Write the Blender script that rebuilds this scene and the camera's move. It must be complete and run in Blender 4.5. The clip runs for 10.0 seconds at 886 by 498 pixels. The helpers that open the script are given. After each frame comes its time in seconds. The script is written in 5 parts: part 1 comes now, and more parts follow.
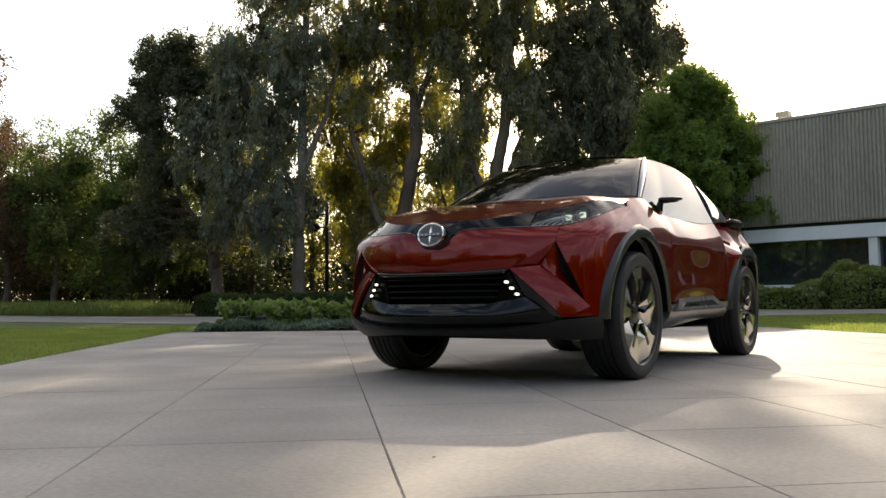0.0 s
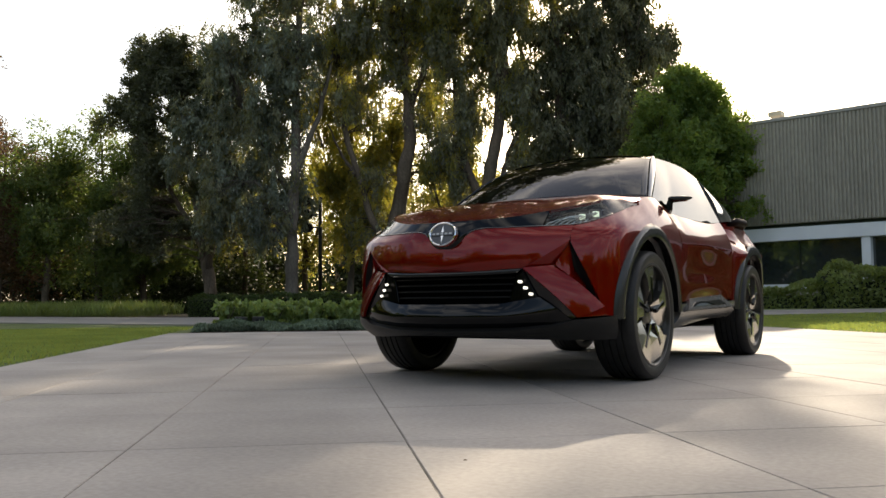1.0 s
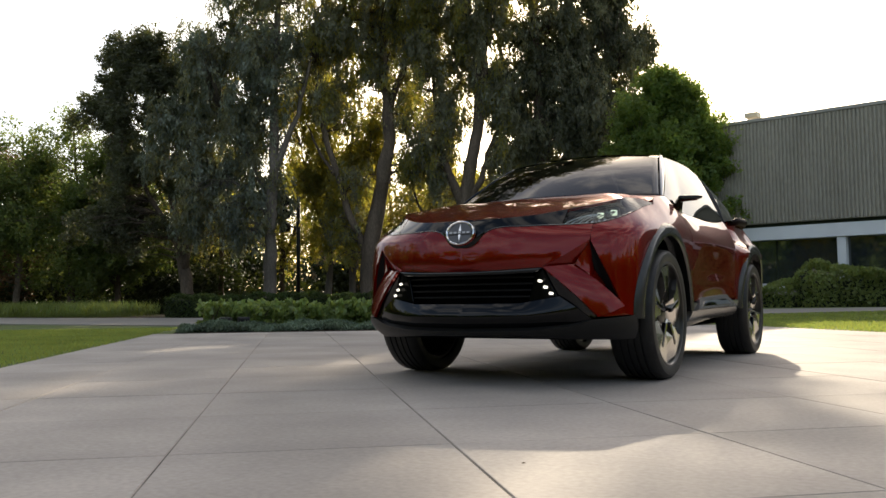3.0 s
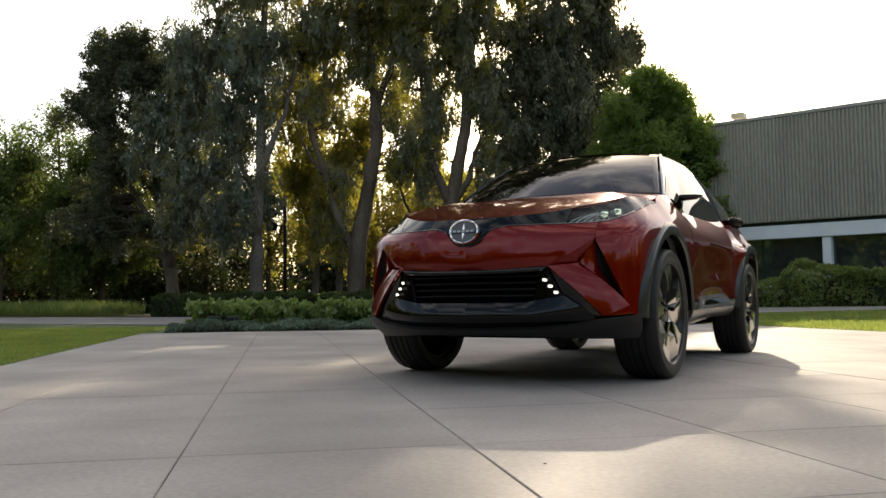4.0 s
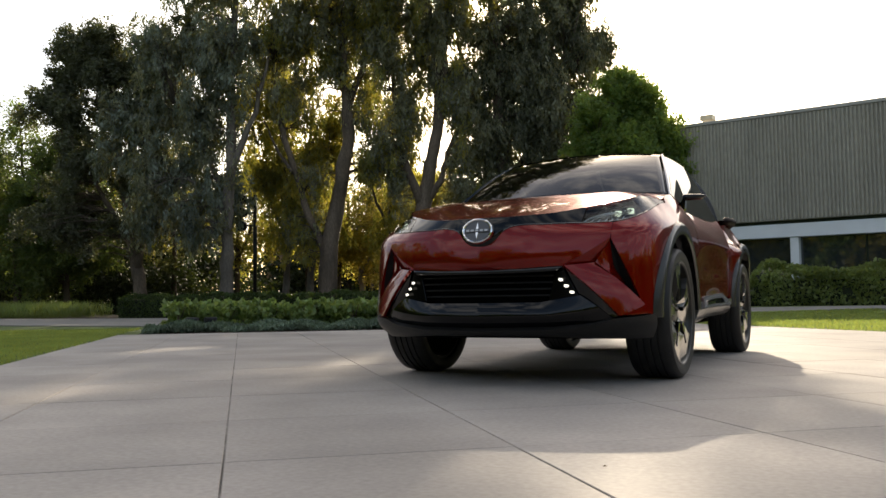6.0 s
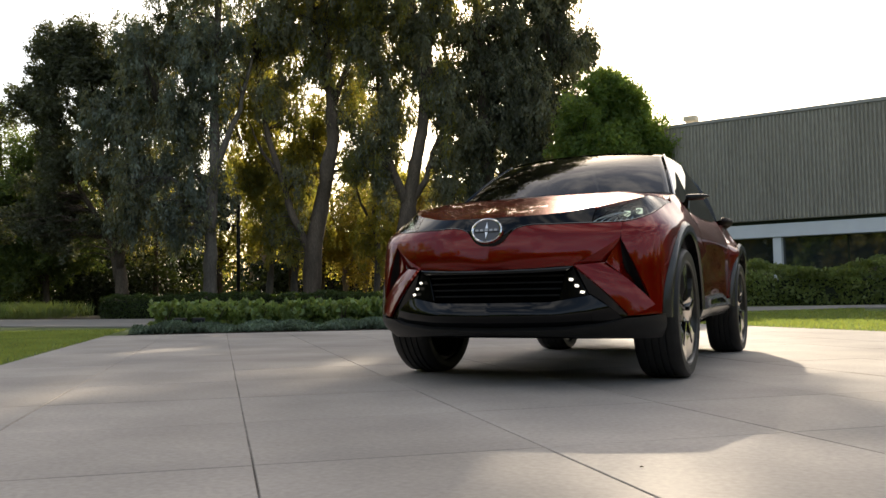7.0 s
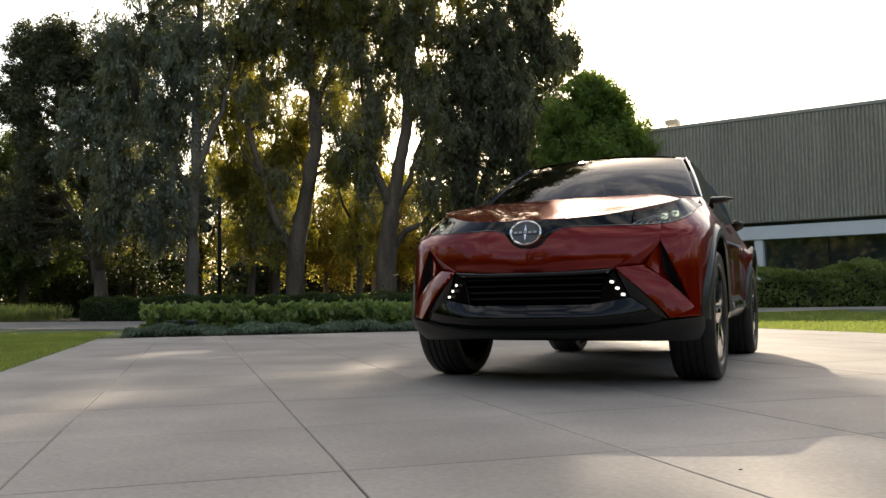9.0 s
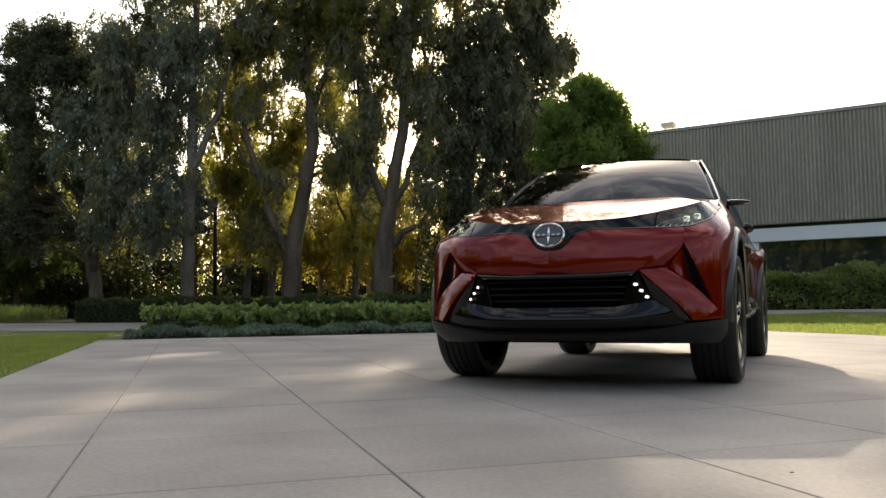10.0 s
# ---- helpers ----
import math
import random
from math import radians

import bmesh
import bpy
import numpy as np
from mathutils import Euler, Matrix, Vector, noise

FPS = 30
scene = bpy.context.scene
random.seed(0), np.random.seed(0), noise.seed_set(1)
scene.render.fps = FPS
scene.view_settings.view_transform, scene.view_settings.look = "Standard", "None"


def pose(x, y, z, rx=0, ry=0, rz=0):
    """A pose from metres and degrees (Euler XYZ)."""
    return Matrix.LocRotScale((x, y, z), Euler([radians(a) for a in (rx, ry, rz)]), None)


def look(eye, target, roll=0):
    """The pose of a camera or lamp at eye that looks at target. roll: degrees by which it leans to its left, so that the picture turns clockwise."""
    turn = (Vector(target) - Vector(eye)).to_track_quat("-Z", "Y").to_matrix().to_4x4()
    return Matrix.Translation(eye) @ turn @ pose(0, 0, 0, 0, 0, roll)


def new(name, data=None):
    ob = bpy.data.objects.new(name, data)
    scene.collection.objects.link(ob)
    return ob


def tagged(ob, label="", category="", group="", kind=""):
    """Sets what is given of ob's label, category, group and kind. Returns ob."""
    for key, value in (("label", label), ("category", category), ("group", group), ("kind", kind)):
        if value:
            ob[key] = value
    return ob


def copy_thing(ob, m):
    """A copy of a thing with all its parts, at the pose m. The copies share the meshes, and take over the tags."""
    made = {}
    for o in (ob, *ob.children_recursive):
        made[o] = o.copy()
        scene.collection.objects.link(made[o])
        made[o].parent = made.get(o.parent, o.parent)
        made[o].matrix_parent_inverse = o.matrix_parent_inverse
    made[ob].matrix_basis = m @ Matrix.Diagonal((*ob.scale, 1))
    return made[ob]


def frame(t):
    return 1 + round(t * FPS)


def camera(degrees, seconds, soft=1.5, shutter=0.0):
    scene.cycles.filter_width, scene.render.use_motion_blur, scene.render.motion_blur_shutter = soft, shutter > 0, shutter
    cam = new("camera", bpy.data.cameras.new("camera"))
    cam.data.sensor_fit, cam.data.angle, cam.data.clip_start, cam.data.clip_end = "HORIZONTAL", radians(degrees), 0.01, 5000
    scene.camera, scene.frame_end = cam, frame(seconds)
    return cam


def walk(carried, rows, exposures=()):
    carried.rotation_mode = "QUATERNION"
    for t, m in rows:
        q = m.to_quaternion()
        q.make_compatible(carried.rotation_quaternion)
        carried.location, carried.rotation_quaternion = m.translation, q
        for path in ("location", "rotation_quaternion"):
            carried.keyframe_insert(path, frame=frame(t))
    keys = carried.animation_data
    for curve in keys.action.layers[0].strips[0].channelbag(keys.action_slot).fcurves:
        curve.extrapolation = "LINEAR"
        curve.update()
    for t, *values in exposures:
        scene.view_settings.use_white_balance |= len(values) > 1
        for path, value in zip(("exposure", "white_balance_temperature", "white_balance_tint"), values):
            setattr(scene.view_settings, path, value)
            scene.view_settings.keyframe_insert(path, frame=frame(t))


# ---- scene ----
cam = camera(55.8, 10.0)
# seconds, eye, a point that it looks at, lean
PATH = [
    (0, (2.715, -4.953, 0.477), (1.619, -3.285, 0.604), -0.4),
    (0.5, (2.659, -4.972, 0.479), (1.574, -3.297, 0.606), -0.4),
    (1, (2.587, -4.98, 0.478), (1.509, -3.3, 0.605), -0.5),
    (1.5, (2.52, -5.001, 0.476), (1.449, -3.317, 0.603), -0.6),
    (2, (2.453, -5.017, 0.479), (1.394, -3.325, 0.606), -0.6),
    (2.5, (2.395, -5.042, 0.479), (1.354, -3.339, 0.606), -0.6),
    (4, (2.234, -5.083, 0.479), (1.241, -3.351, 0.603), -0.6),
    (4.5, (2.176, -5.104, 0.479), (1.2, -3.363, 0.603), -0.6),
    (5, (2.115, -5.119, 0.479), (1.156, -3.368, 0.603), -0.7),
    (5.5, (2.046, -5.142, 0.48), (1.103, -3.382, 0.605), -0.7),
    (6, (1.973, -5.162, 0.48), (1.052, -3.391, 0.604), -0.7),
    (7.5, (1.741, -5.24, 0.483), (0.878, -3.44, 0.608), -0.8),
    (8, (1.656, -5.27, 0.485), (0.808, -3.463, 0.611), -0.8),
    (8.5, (1.572, -5.305, 0.489), (0.735, -3.493, 0.614), -0.8),
    (9, (1.492, -5.339, 0.488), (0.666, -3.522, 0.616), -0.8),
    (9.5, (1.41, -5.375, 0.488), (0.591, -3.554, 0.618), -0.7),
    (10, (1.334, -5.405, 0.492), (0.525, -3.58, 0.624), -0.7),
]
walk(cam, [(t, look(e, g, r)) for t, e, g, r in PATH], exposures=[(0, .68, 7350, 10), (10, .66, 7350, 10)])

# ---------------------------------------------------------------- light
SUN_AZ, SUN_EL = 17.4, 26.0            # degrees left of +y, degrees up
world = bpy.data.worlds.new("world")
scene.world = world
world.use_nodes = True
wn = world.node_tree
sky = wn.nodes.new("ShaderNodeTexSky")
sky.sky_type, sky.sun_disc = "NISHITA", False
sky.sun_elevation, sky.sun_rotation = radians(SUN_EL), radians(-SUN_AZ)
sky.dust_density, sky.air_density = 2.0, 1.0
# broken high cloud over the blue
wc = wn.nodes.new("ShaderNodeTexCoord")
wm = wn.nodes.new("ShaderNodeMapping")
wm.inputs["Scale"].default_value = (1.0, 1.0, 2.6)
cloud = wn.nodes.new("ShaderNodeTexNoise")
cloud.inputs["Scale"].default_value, cloud.inputs["Detail"].default_value, cloud.inputs["Roughness"].default_value = 3.2, 6, .62
ramp = wn.nodes.new("ShaderNodeMapRange")
ramp.inputs["From Min"].default_value, ramp.inputs["From Max"].default_value = .46, .72
ramp.inputs["To Max"].default_value = .75
haze = wn.nodes.new("ShaderNodeMix")
haze.data_type = "RGBA"
# cloud shines brightest towards the sun
toward = wn.nodes.new("ShaderNodeVectorMath")
toward.operation = "DOT_PRODUCT"
toward.inputs[1].default_value = (-math.sin(radians(SUN_AZ)), math.cos(radians(SUN_AZ)), .45)
lit = wn.nodes.new("ShaderNodeMapRange")
lit.inputs["From Min"].default_value, lit.inputs["From Max"].default_value = -.7, .7
shine = wn.nodes.new("ShaderNodeMix")
shine.data_type = "RGBA"
shine.inputs["A"].default_value, shine.inputs["B"].default_value = (5.2, 5.7, 6.6, 1), (14.5, 14.1, 13.6, 1)
wn.links.new(wc.outputs["Generated"], toward.inputs[0])
wn.links.new(toward.outputs["Value"], lit.inputs["Value"])
wn.links.new(lit.outputs[0], shine.inputs["Factor"])
wn.links.new(shine.outputs["Result"], haze.inputs["B"])
wn.links.new(wc.outputs["Generated"], wm.inputs[0])
wn.links.new(wm.outputs[0], cloud.inputs["Vector"])
wn.links.new(cloud.outputs[0], ramp.inputs["Value"])
wn.links.new(ramp.outputs[0], haze.inputs["Factor"])
wn.links.new(sky.outputs[0], haze.inputs["A"])
wn.links.new(haze.outputs["Result"], wn.nodes["Background"].inputs[0])
wn.nodes["Background"].inputs[1].default_value = 0.15
sun = new("sun", bpy.data.lights.new("sun", "SUN"))
sun.data.energy, sun.data.angle, sun.data.color = 3.7, radians(0.55), (1.0, .90, .76)
az, el = radians(SUN_AZ), radians(SUN_EL)
sun.matrix_world = look((0, 0, 0), (math.sin(az) * math.cos(el), -math.cos(az) * math.cos(el), -math.sin(el)))
# ---------------------------------------------------------------- materials
M = {}


def material(name, base, rough=.6, metal=0.0, coat=0.0, spec=.5, vary=0.0, scale=8.0, fine=0.0, fine_scale=120.0, bump=0.0, bump_scale=60.0,
             tint=None, emit=None, transmission=0.0, ior=1.45, island=0.0, random_=0.0, stretch=(1, 1, 1), place=False):
    """A Principled material whose colour varies at two scales, with fine relief."""
    m = bpy.data.materials.new(name)
    m.use_nodes = True
    t = m.node_tree
    n, l = t.nodes, t.links
    b = n["Principled BSDF"]
    b.inputs["Roughness"].default_value = rough
    b.inputs["Metallic"].default_value = metal
    b.inputs["Coat Weight"].default_value = coat
    b.inputs["Coat Roughness"].default_value = .02
    b.inputs["Specular IOR Level"].default_value = spec
    b.inputs["Transmission Weight"].default_value = transmission
    b.inputs["IOR"].default_value = ior
    b.inputs["Base Color"].default_value = (*base, 1)
    if emit:
        b.inputs["Emission Color"].default_value = (*emit[0], 1)
        b.inputs["Emission Strength"].default_value = emit[1]
    co = n.new("ShaderNodeTexCoord")
    mp = n.new("ShaderNodeMapping")
    mp.inputs["Scale"].default_value = stretch
    if place:
        l.new(n.new("ShaderNodeNewGeometry").outputs["Position"], mp.inputs[0])
    else:
        l.new(co.outputs["Object"], mp.inputs[0])
    col = None

    def noise_tex(sc, detail):
        x = n.new("ShaderNodeTexNoise")
        x.inputs["Scale"].default_value, x.inputs["Detail"].default_value = sc, detail
        l.new(mp.outputs[0], x.inputs["Vector"])
        return x

    def blend(fac, lo, hi, src):
        r = n.new("ShaderNodeMapRange")
        r.inputs["From Min"].default_value, r.inputs["From Max"].default_value = .3, .7
        r.inputs["To Min"].default_value, r.inputs["To Max"].default_value = lo, hi
        l.new(fac, r.inputs["Value"])
        h = n.new("ShaderNodeMix")
        h.data_type, h.blend_type = "RGBA", "MULTIPLY"
        h.inputs["Factor"].default_value = 1
        if src is None:
            h.inputs["A"].default_value = (*base, 1)
        else:
            l.new(src, h.inputs["A"])
        l.new(r.outputs[0], h.inputs["B"])
        return h.outputs["Result"]

    if tint:
        x = noise_tex(scale * .6, 3)
        h = n.new("ShaderNodeMix")
        h.data_type = "RGBA"
        h.inputs["A"].default_value, h.inputs["B"].default_value = (*base, 1), (*tint, 1)
        r = n.new("ShaderNodeMapRange")
        r.inputs["From Min"].default_value, r.inputs["From Max"].default_value = .35, .65
        l.new(x.outputs[0], r.inputs["Value"])
        l.new(r.outputs[0], h.inputs["Factor"])
        col = h.outputs["Result"]
    if vary:
        col = blend(noise_tex(scale, 4).outputs[0], 1 - vary, 1 + vary, col)
    if fine:
        col = blend(noise_tex(fine_scale, 3).outputs[0], 1 - fine, 1 + fine, col)
    for amount, node, sock in ((island, "ShaderNodeNewGeometry", "Random Per Island"), (random_, "ShaderNodeObjectInfo", "Random")):
        if amount:
            g = n.new(node)
            r = n.new("ShaderNodeMapRange")
            r.inputs["To Min"].default_value, r.inputs["To Max"].default_value = 1 - amount, 1 + amount
            l.new(g.outputs[sock], r.inputs["Value"])
            h = n.new("ShaderNodeMix")
            h.data_type, h.blend_type = "RGBA", "MULTIPLY"
            h.inputs["Factor"].default_value = 1
            h.inputs["A"].default_value = (*base, 1)
            if col is not None:
                l.new(col, h.inputs["A"])
            l.new(r.outputs[0], h.inputs["B"])
            col = h.outputs["Result"]
    if col is not None:
        l.new(col, b.inputs["Base Color"])
    if bump:
        bp = n.new("ShaderNodeBump")
        bp.inputs["Strength"].default_value, bp.inputs["Distance"].default_value = bump, .01
        l.new(noise_tex(bump_scale, 4).outputs[0], bp.inputs["Height"])
        l.new(bp.outputs[0], b.inputs["Normal"])
    M[name] = m
    return m


def leaf_material(name, base, glow, share=.4, rough=.55):
    """A leaf: a dull upper side that lets light through, each leaf a little different."""
    m = material(name, base, rough, spec=.35, island=.30, vary=.55, scale=1.3)
    t = m.node_tree
    n, l = t.nodes, t.links
    b, out = n["Principled BSDF"], n["Material Output"]
    tr = n.new("ShaderNodeBsdfTranslucent")
    g = n.new("ShaderNodeNewGeometry")
    r = n.new("ShaderNodeMix")
    r.data_type = "RGBA"
    r.inputs["A"].default_value = (*glow, 1)
    r.inputs["B"].default_value = (glow[0] * .55, glow[1] * .75, glow[2], 1)
    l.new(g.outputs["Random Per Island"], r.inputs["Factor"])
    l.new(r.outputs["Result"], tr.inputs["Color"])
    s = n.new("ShaderNodeMixShader")
    s.inputs[0].default_value = share
    l.new(b.outputs[0], s.inputs[1])
    l.new(tr.outputs[0], s.inputs[2])
    l.new(s.outputs[0], out.inputs["Surface"])
    return m




def pane_material(name, clear, ior=1.5):
    """A thin pane: what is behind it, tinted, under a clean reflection."""
    m = bpy.data.materials.new(name)
    m.use_nodes = True
    t = m.node_tree
    n, l = t.nodes, t.links
    n.remove(n["Principled BSDF"])
    tr, gl, mx, fr = n.new("ShaderNodeBsdfTransparent"), n.new("ShaderNodeBsdfGlossy"), n.new("ShaderNodeMixShader"), n.new("ShaderNodeFresnel")
    tr.inputs[0].default_value = (*clear, 1)
    gl.inputs["Roughness"].default_value = .012
    fr.inputs[0].default_value = ior
    l.new(fr.outputs[0], mx.inputs[0])
    l.new(tr.outputs[0], mx.inputs[1])
    l.new(gl.outputs[0], mx.inputs[2])
    l.new(mx.outputs[0], n["Material Output"].inputs["Surface"])
    M[name] = m
    return m


pane_material("car_glass", (.08, .085, .09), 1.5)
pane_material("side_glass", (.05, .052, .055), 4.0)
pane_material("lens", (.78, .84, .82), 1.38)
material("paint", (.178, .0052, .0017), .24, .50, .75, .15, vary=.05, scale=3, fine=.10, fine_scale=900)
# a metallic red whose edge glow stays red
M["paint"].node_tree.nodes["Principled BSDF"].inputs["Specular Tint"].default_value = (.30, .02, .01, 1)
material("black_gloss", (.003, .003, .0035), .035, 0, 0, .55)
material("black_band", (.002, .002, .0024), .03, 0, 0, .40)
material("black_lacquer", (.003, .003, .0035), .03, 0, 1.0, .8)
material("black_matt", (.008, .008, .0085), .55, spec=.2, vary=.2, scale=30)
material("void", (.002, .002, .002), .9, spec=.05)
material("cladding", (.021, .0207, .0204), .22, spec=.6, vary=.12, scale=14, fine=.08, bump=.08, bump_scale=900)
material("cladding_light", (.085, .084, .082), .26, vary=.1, scale=12)
material("chin", (.013, .0127, .0124), .42, spec=.35, vary=.15, scale=14, bump=.05, bump_scale=900)
material("slat", (.006, .006, .006), .35, spec=.35)
material("black_satin", (.002, .002, .0024), .18, 0, 0, .16)
material("chrome", (.78, .78, .78), .10, 1.0)
material("emblem_dark", (.10, .10, .105), .30, .8)
material("emblem_pale", (.42, .42, .42), .35, .9)
material("lamp_on", (.9, .9, .9), .3, emit=((1.0, .98, .92), .95))
material("lamp_dim", (.8, .85, .8), .3, emit=((.88, 1.0, .84), .5))
material("tail_lamp", (.006, .002, .002), .5, 0, 0, .06)
material("rubber", (.016, .016, .016), .48, spec=.45, vary=.25, scale=25, fine=.15, fine_scale=300, bump=.1, bump_scale=250)
material("rim_dark", (.055, .053, .050), .28, .6)
material("rim_bright", (.70, .67, .62), .20, 1.0, vary=.05, scale=20)
material("steel", (.10, .10, .10), .5, .8, vary=.1, scale=40)
# ---------------------------------------------------------------- mesh helpers
def part(name, bm, material, parent, label="", auto=None):
    me = bpy.data.meshes.new(name)
    bm.to_mesh(me)
    bm.free()
    for m in (material if isinstance(material, (list, tuple)) else [material]):
        me.materials.append(m)
    if auto:
        me.set_sharp_from_angle(angle=radians(auto))
    ob = new(name, me)
    ob.parent = parent
    if label:
        ob["label"] = label
    return ob


def lathe(profile, n, axis="x"):
    """A solid of revolution about the x axis from (x, radius) pairs."""
    bm = bmesh.new()
    rings = []
    for x, r in profile:
        rings.append([bm.verts.new((x, r * math.cos(2 * math.pi * k / n), r * math.sin(2 * math.pi * k / n))) for k in range(n)])
    for a, b in zip(rings, rings[1:]):
        for k in range(n):
            f = bm.faces.new((a[k], a[(k + 1) % n], b[(k + 1) % n], b[k]))
            f.smooth = True
    bmesh.ops.recalc_face_normals(bm, faces=bm.faces)
    return bm


def block(bm, a, b, bevel=0.0, m=None):
    """A box between two corners, added to bm."""
    made = bmesh.ops.create_cube(bm, size=1)["verts"]
    for v in made:
        v.co = [a[i] if v.co[i] < 0 else b[i] for i in range(3)]
    if bevel:
        edges = list({e for v in made for e in v.link_edges})
        made = bmesh.ops.bevel(bm, geom=edges, offset=bevel, segments=2, affect="EDGES", profile=.5)["verts"]
    if m is not None:
        bmesh.ops.transform(bm, matrix=m, verts=list({v for v in made}))
    return bm


def tube(bm, pts, radii, n=8, cap=True):
    """A tapered tube along points, added to bm."""
    pts = [Vector(p) for p in pts]
    rings = []
    prev = None
    for i, p in enumerate(pts):
        d = (pts[min(i + 1, len(pts) - 1)] - pts[max(i - 1, 0)]).normalized()
        if prev is None:
            prev = d.orthogonal().normalized()
        prev = (prev - d * prev.dot(d)).normalized()
        s = d.cross(prev)
        r = radii[i] if isinstance(radii, (list, tuple)) else radii
        rings.append([bm.verts.new(p + (prev * math.cos(2 * math.pi * k / n) + s * math.sin(2 * math.pi * k / n)) * r) for k in range(n)])
    for a, b in zip(rings, rings[1:]):
        for k in range(n):
            f = bm.faces.new((a[k], a[(k + 1) % n], b[(k + 1) % n], b[k]))
            f.smooth = True
    if cap:
        bm.faces.new(rings[0][::-1])
        bm.faces.new(rings[-1])
    return bm


def prism(bm, poly, z0, z1, taper=1.0):
    """A flat polygon in (x, y) raised from z0 to z1."""
    c = Vector((sum(p[0] for p in poly) / len(poly), sum(p[1] for p in poly) / len(poly)))
    lo = [bm.verts.new((p[0], p[1], z0)) for p in poly]
    hi = [bm.verts.new((c.x + (p[0] - c.x) * taper, c.y + (p[1] - c.y) * taper, z1)) for p in poly]
    n = len(poly)
    bm.faces.new(lo[::-1])
    bm.faces.new(hi)
    for k in range(n):
        bm.faces.new((lo[k], lo[(k + 1) % n], hi[(k + 1) % n], hi[k]))
    return bm


# ---------------------------------------------------------------- ground, paving, paths
material("concrete", (.350, .315, .283), .72, spec=.3, vary=.17, scale=1.1, fine=.10, fine_scale=46, bump=.10, bump_scale=220, tint=(.290, .264, .242), random_=.08, place=True)
material("joint", (.066, .057, .049), .95, vary=.35, scale=2.6, fine=.35, fine_scale=26, tint=(.29, .262, .235), place=True)
material("path_concrete", (.21, .197, .182), .8, vary=.15, scale=.8, fine=.08, fine_scale=40)
material("lawn_soil", (.065, .10, .022), .95, vary=.35, scale=.5, fine=.3, fine_scale=30, tint=(.10, .125, .03), bump=.5, bump_scale=60)
material("dirt", (.06, .045, .03), .95, vary=.3, scale=2, fine=.2, fine_scale=25)
material("leaf_debris", (.10, .06, .03), .9)

N_, U_ = Vector((.754, .657)), Vector((.657, -.754))      # across and along the rows of slabs


def plan(n, m):
    p = N_ * n + U_ * m
    return p.x, p.y


def rise(x, y):
    """The lawn climbs gently towards the building."""
    return .24 * smoothstep(11, 22, y + .2 * x) * smoothstep(-16, -6, x) - .012


def smoothstep(a, b, t):
    t = min(1.0, max(0.0, (t - a) / (b - a)))
    return t * t * (3 - 2 * t)


def mesh_object(name, verts, faces, mat, parent=None, smooth_=False):
    me = bpy.data.meshes.new(name)
    me.from_pydata([tuple(v) for v in verts], [], faces)
    for k in (mat if isinstance(mat, (list, tuple)) else [mat]):
        me.materials.append(k)
    if smooth_:
        me.polygons.foreach_set("use_smooth", [True] * len(me.polygons))
    ob = new(name, me)
    ob.parent = parent
    return ob


# one sheet of lawn to the horizon, finer near the middle
steps = [-900, -300, -120, -70] + [k * 2.0 for k in range(-25, 26)] + [70, 120, 300, 900]
verts, faces = [], []
for y in steps:
    for x in steps:
        verts.append((x, y, rise(x, y)))
w = len(steps)
for j in range(w - 1):
    for i in range(w - 1):
        faces.append((j * w + i, j * w + i + 1, (j + 1) * w + i + 1, (j + 1) * w + i))
ground = tagged(mesh_object("ground", verts, faces, M["lawn_soil"], None, True), "mown green lawn around the paving", "lawn", kind="structure")

# paving: slabs on a bed of dark joint sand
N0, N1, M0, M1 = -.095 - 4 * .93, -.095 + 7 * .93, -9.1, 9.0
corner = [plan(N0, M0), plan(N1, M0), plan(N1, M1), plan(N0, M1)]
pavement = tagged(mesh_object("pavement", [(x, y, z) for z in (-.10, -.0045) for x, y in corner],
                              [(4, 7, 6, 5), (0, 1, 5, 4), (1, 2, 6, 5), (2, 3, 7, 6), (3, 0, 4, 7)], M["joint"]),
                  "beige concrete slab paving with dark joints", "paving", kind="structure")


def ribbon(name, left, right, z, mat, label, category, lift=0.0, thick=.08):
    """A strip between two edge lines, with sides of its own."""
    def fill(line):
        pts = []
        for a, b in zip(line, line[1:]):
            for k in range(8):
                pts.append(Vector(a).lerp(Vector(b), k / 8))
        return pts + [Vector(line[-1])]
    a, b = fill(left), fill(right)
    vs, fs = [], []
    for p, q in zip(a, b):
        for c, dz in ((p, -thick), (p, 0), (q, 0), (q, -thick)):
            vs.append((c.x, c.y, rise(c.x, c.y) + .012 + z + dz))
    for i in range(len(a) - 1):
        for k in range(3):
            fs.append((4 * i + k, 4 * i + k + 4, 4 * i + k + 5, 4 * i + k + 1))
    return tagged(mesh_object(name, vs, fs, mat), label, category, kind="structure")


ribbon("path", [(-60, 14), (-34, 9.5), (-21, 8.2), (-12.5, 8.2), (-8, 11.6), (-2, 16.0), (2, 17.6), (14, 16.2), (40, 12)],
       [(-62, 22), (-36, 15.5), (-25, 15.2), (-18, 16.0), (-10, 17.4), (-3, 18.9), (2, 19.4), (14, 18.0), (40, 14)],
       .012, M["path_concrete"], "pale concrete footpath", "path")
ribbon("planting_bed", [plan(N0 + .3, M0 - .02), plan(0, M0 - .02), plan(N1 - .2, M0 - .02)], [plan(N0 + .3, M0 - 2.3), plan(0, M0 - 2.3), plan(N1 - .2, M0 - 2.3)], .004, M["dirt"],
       "dark soil bed behind the paving", "planting bed")
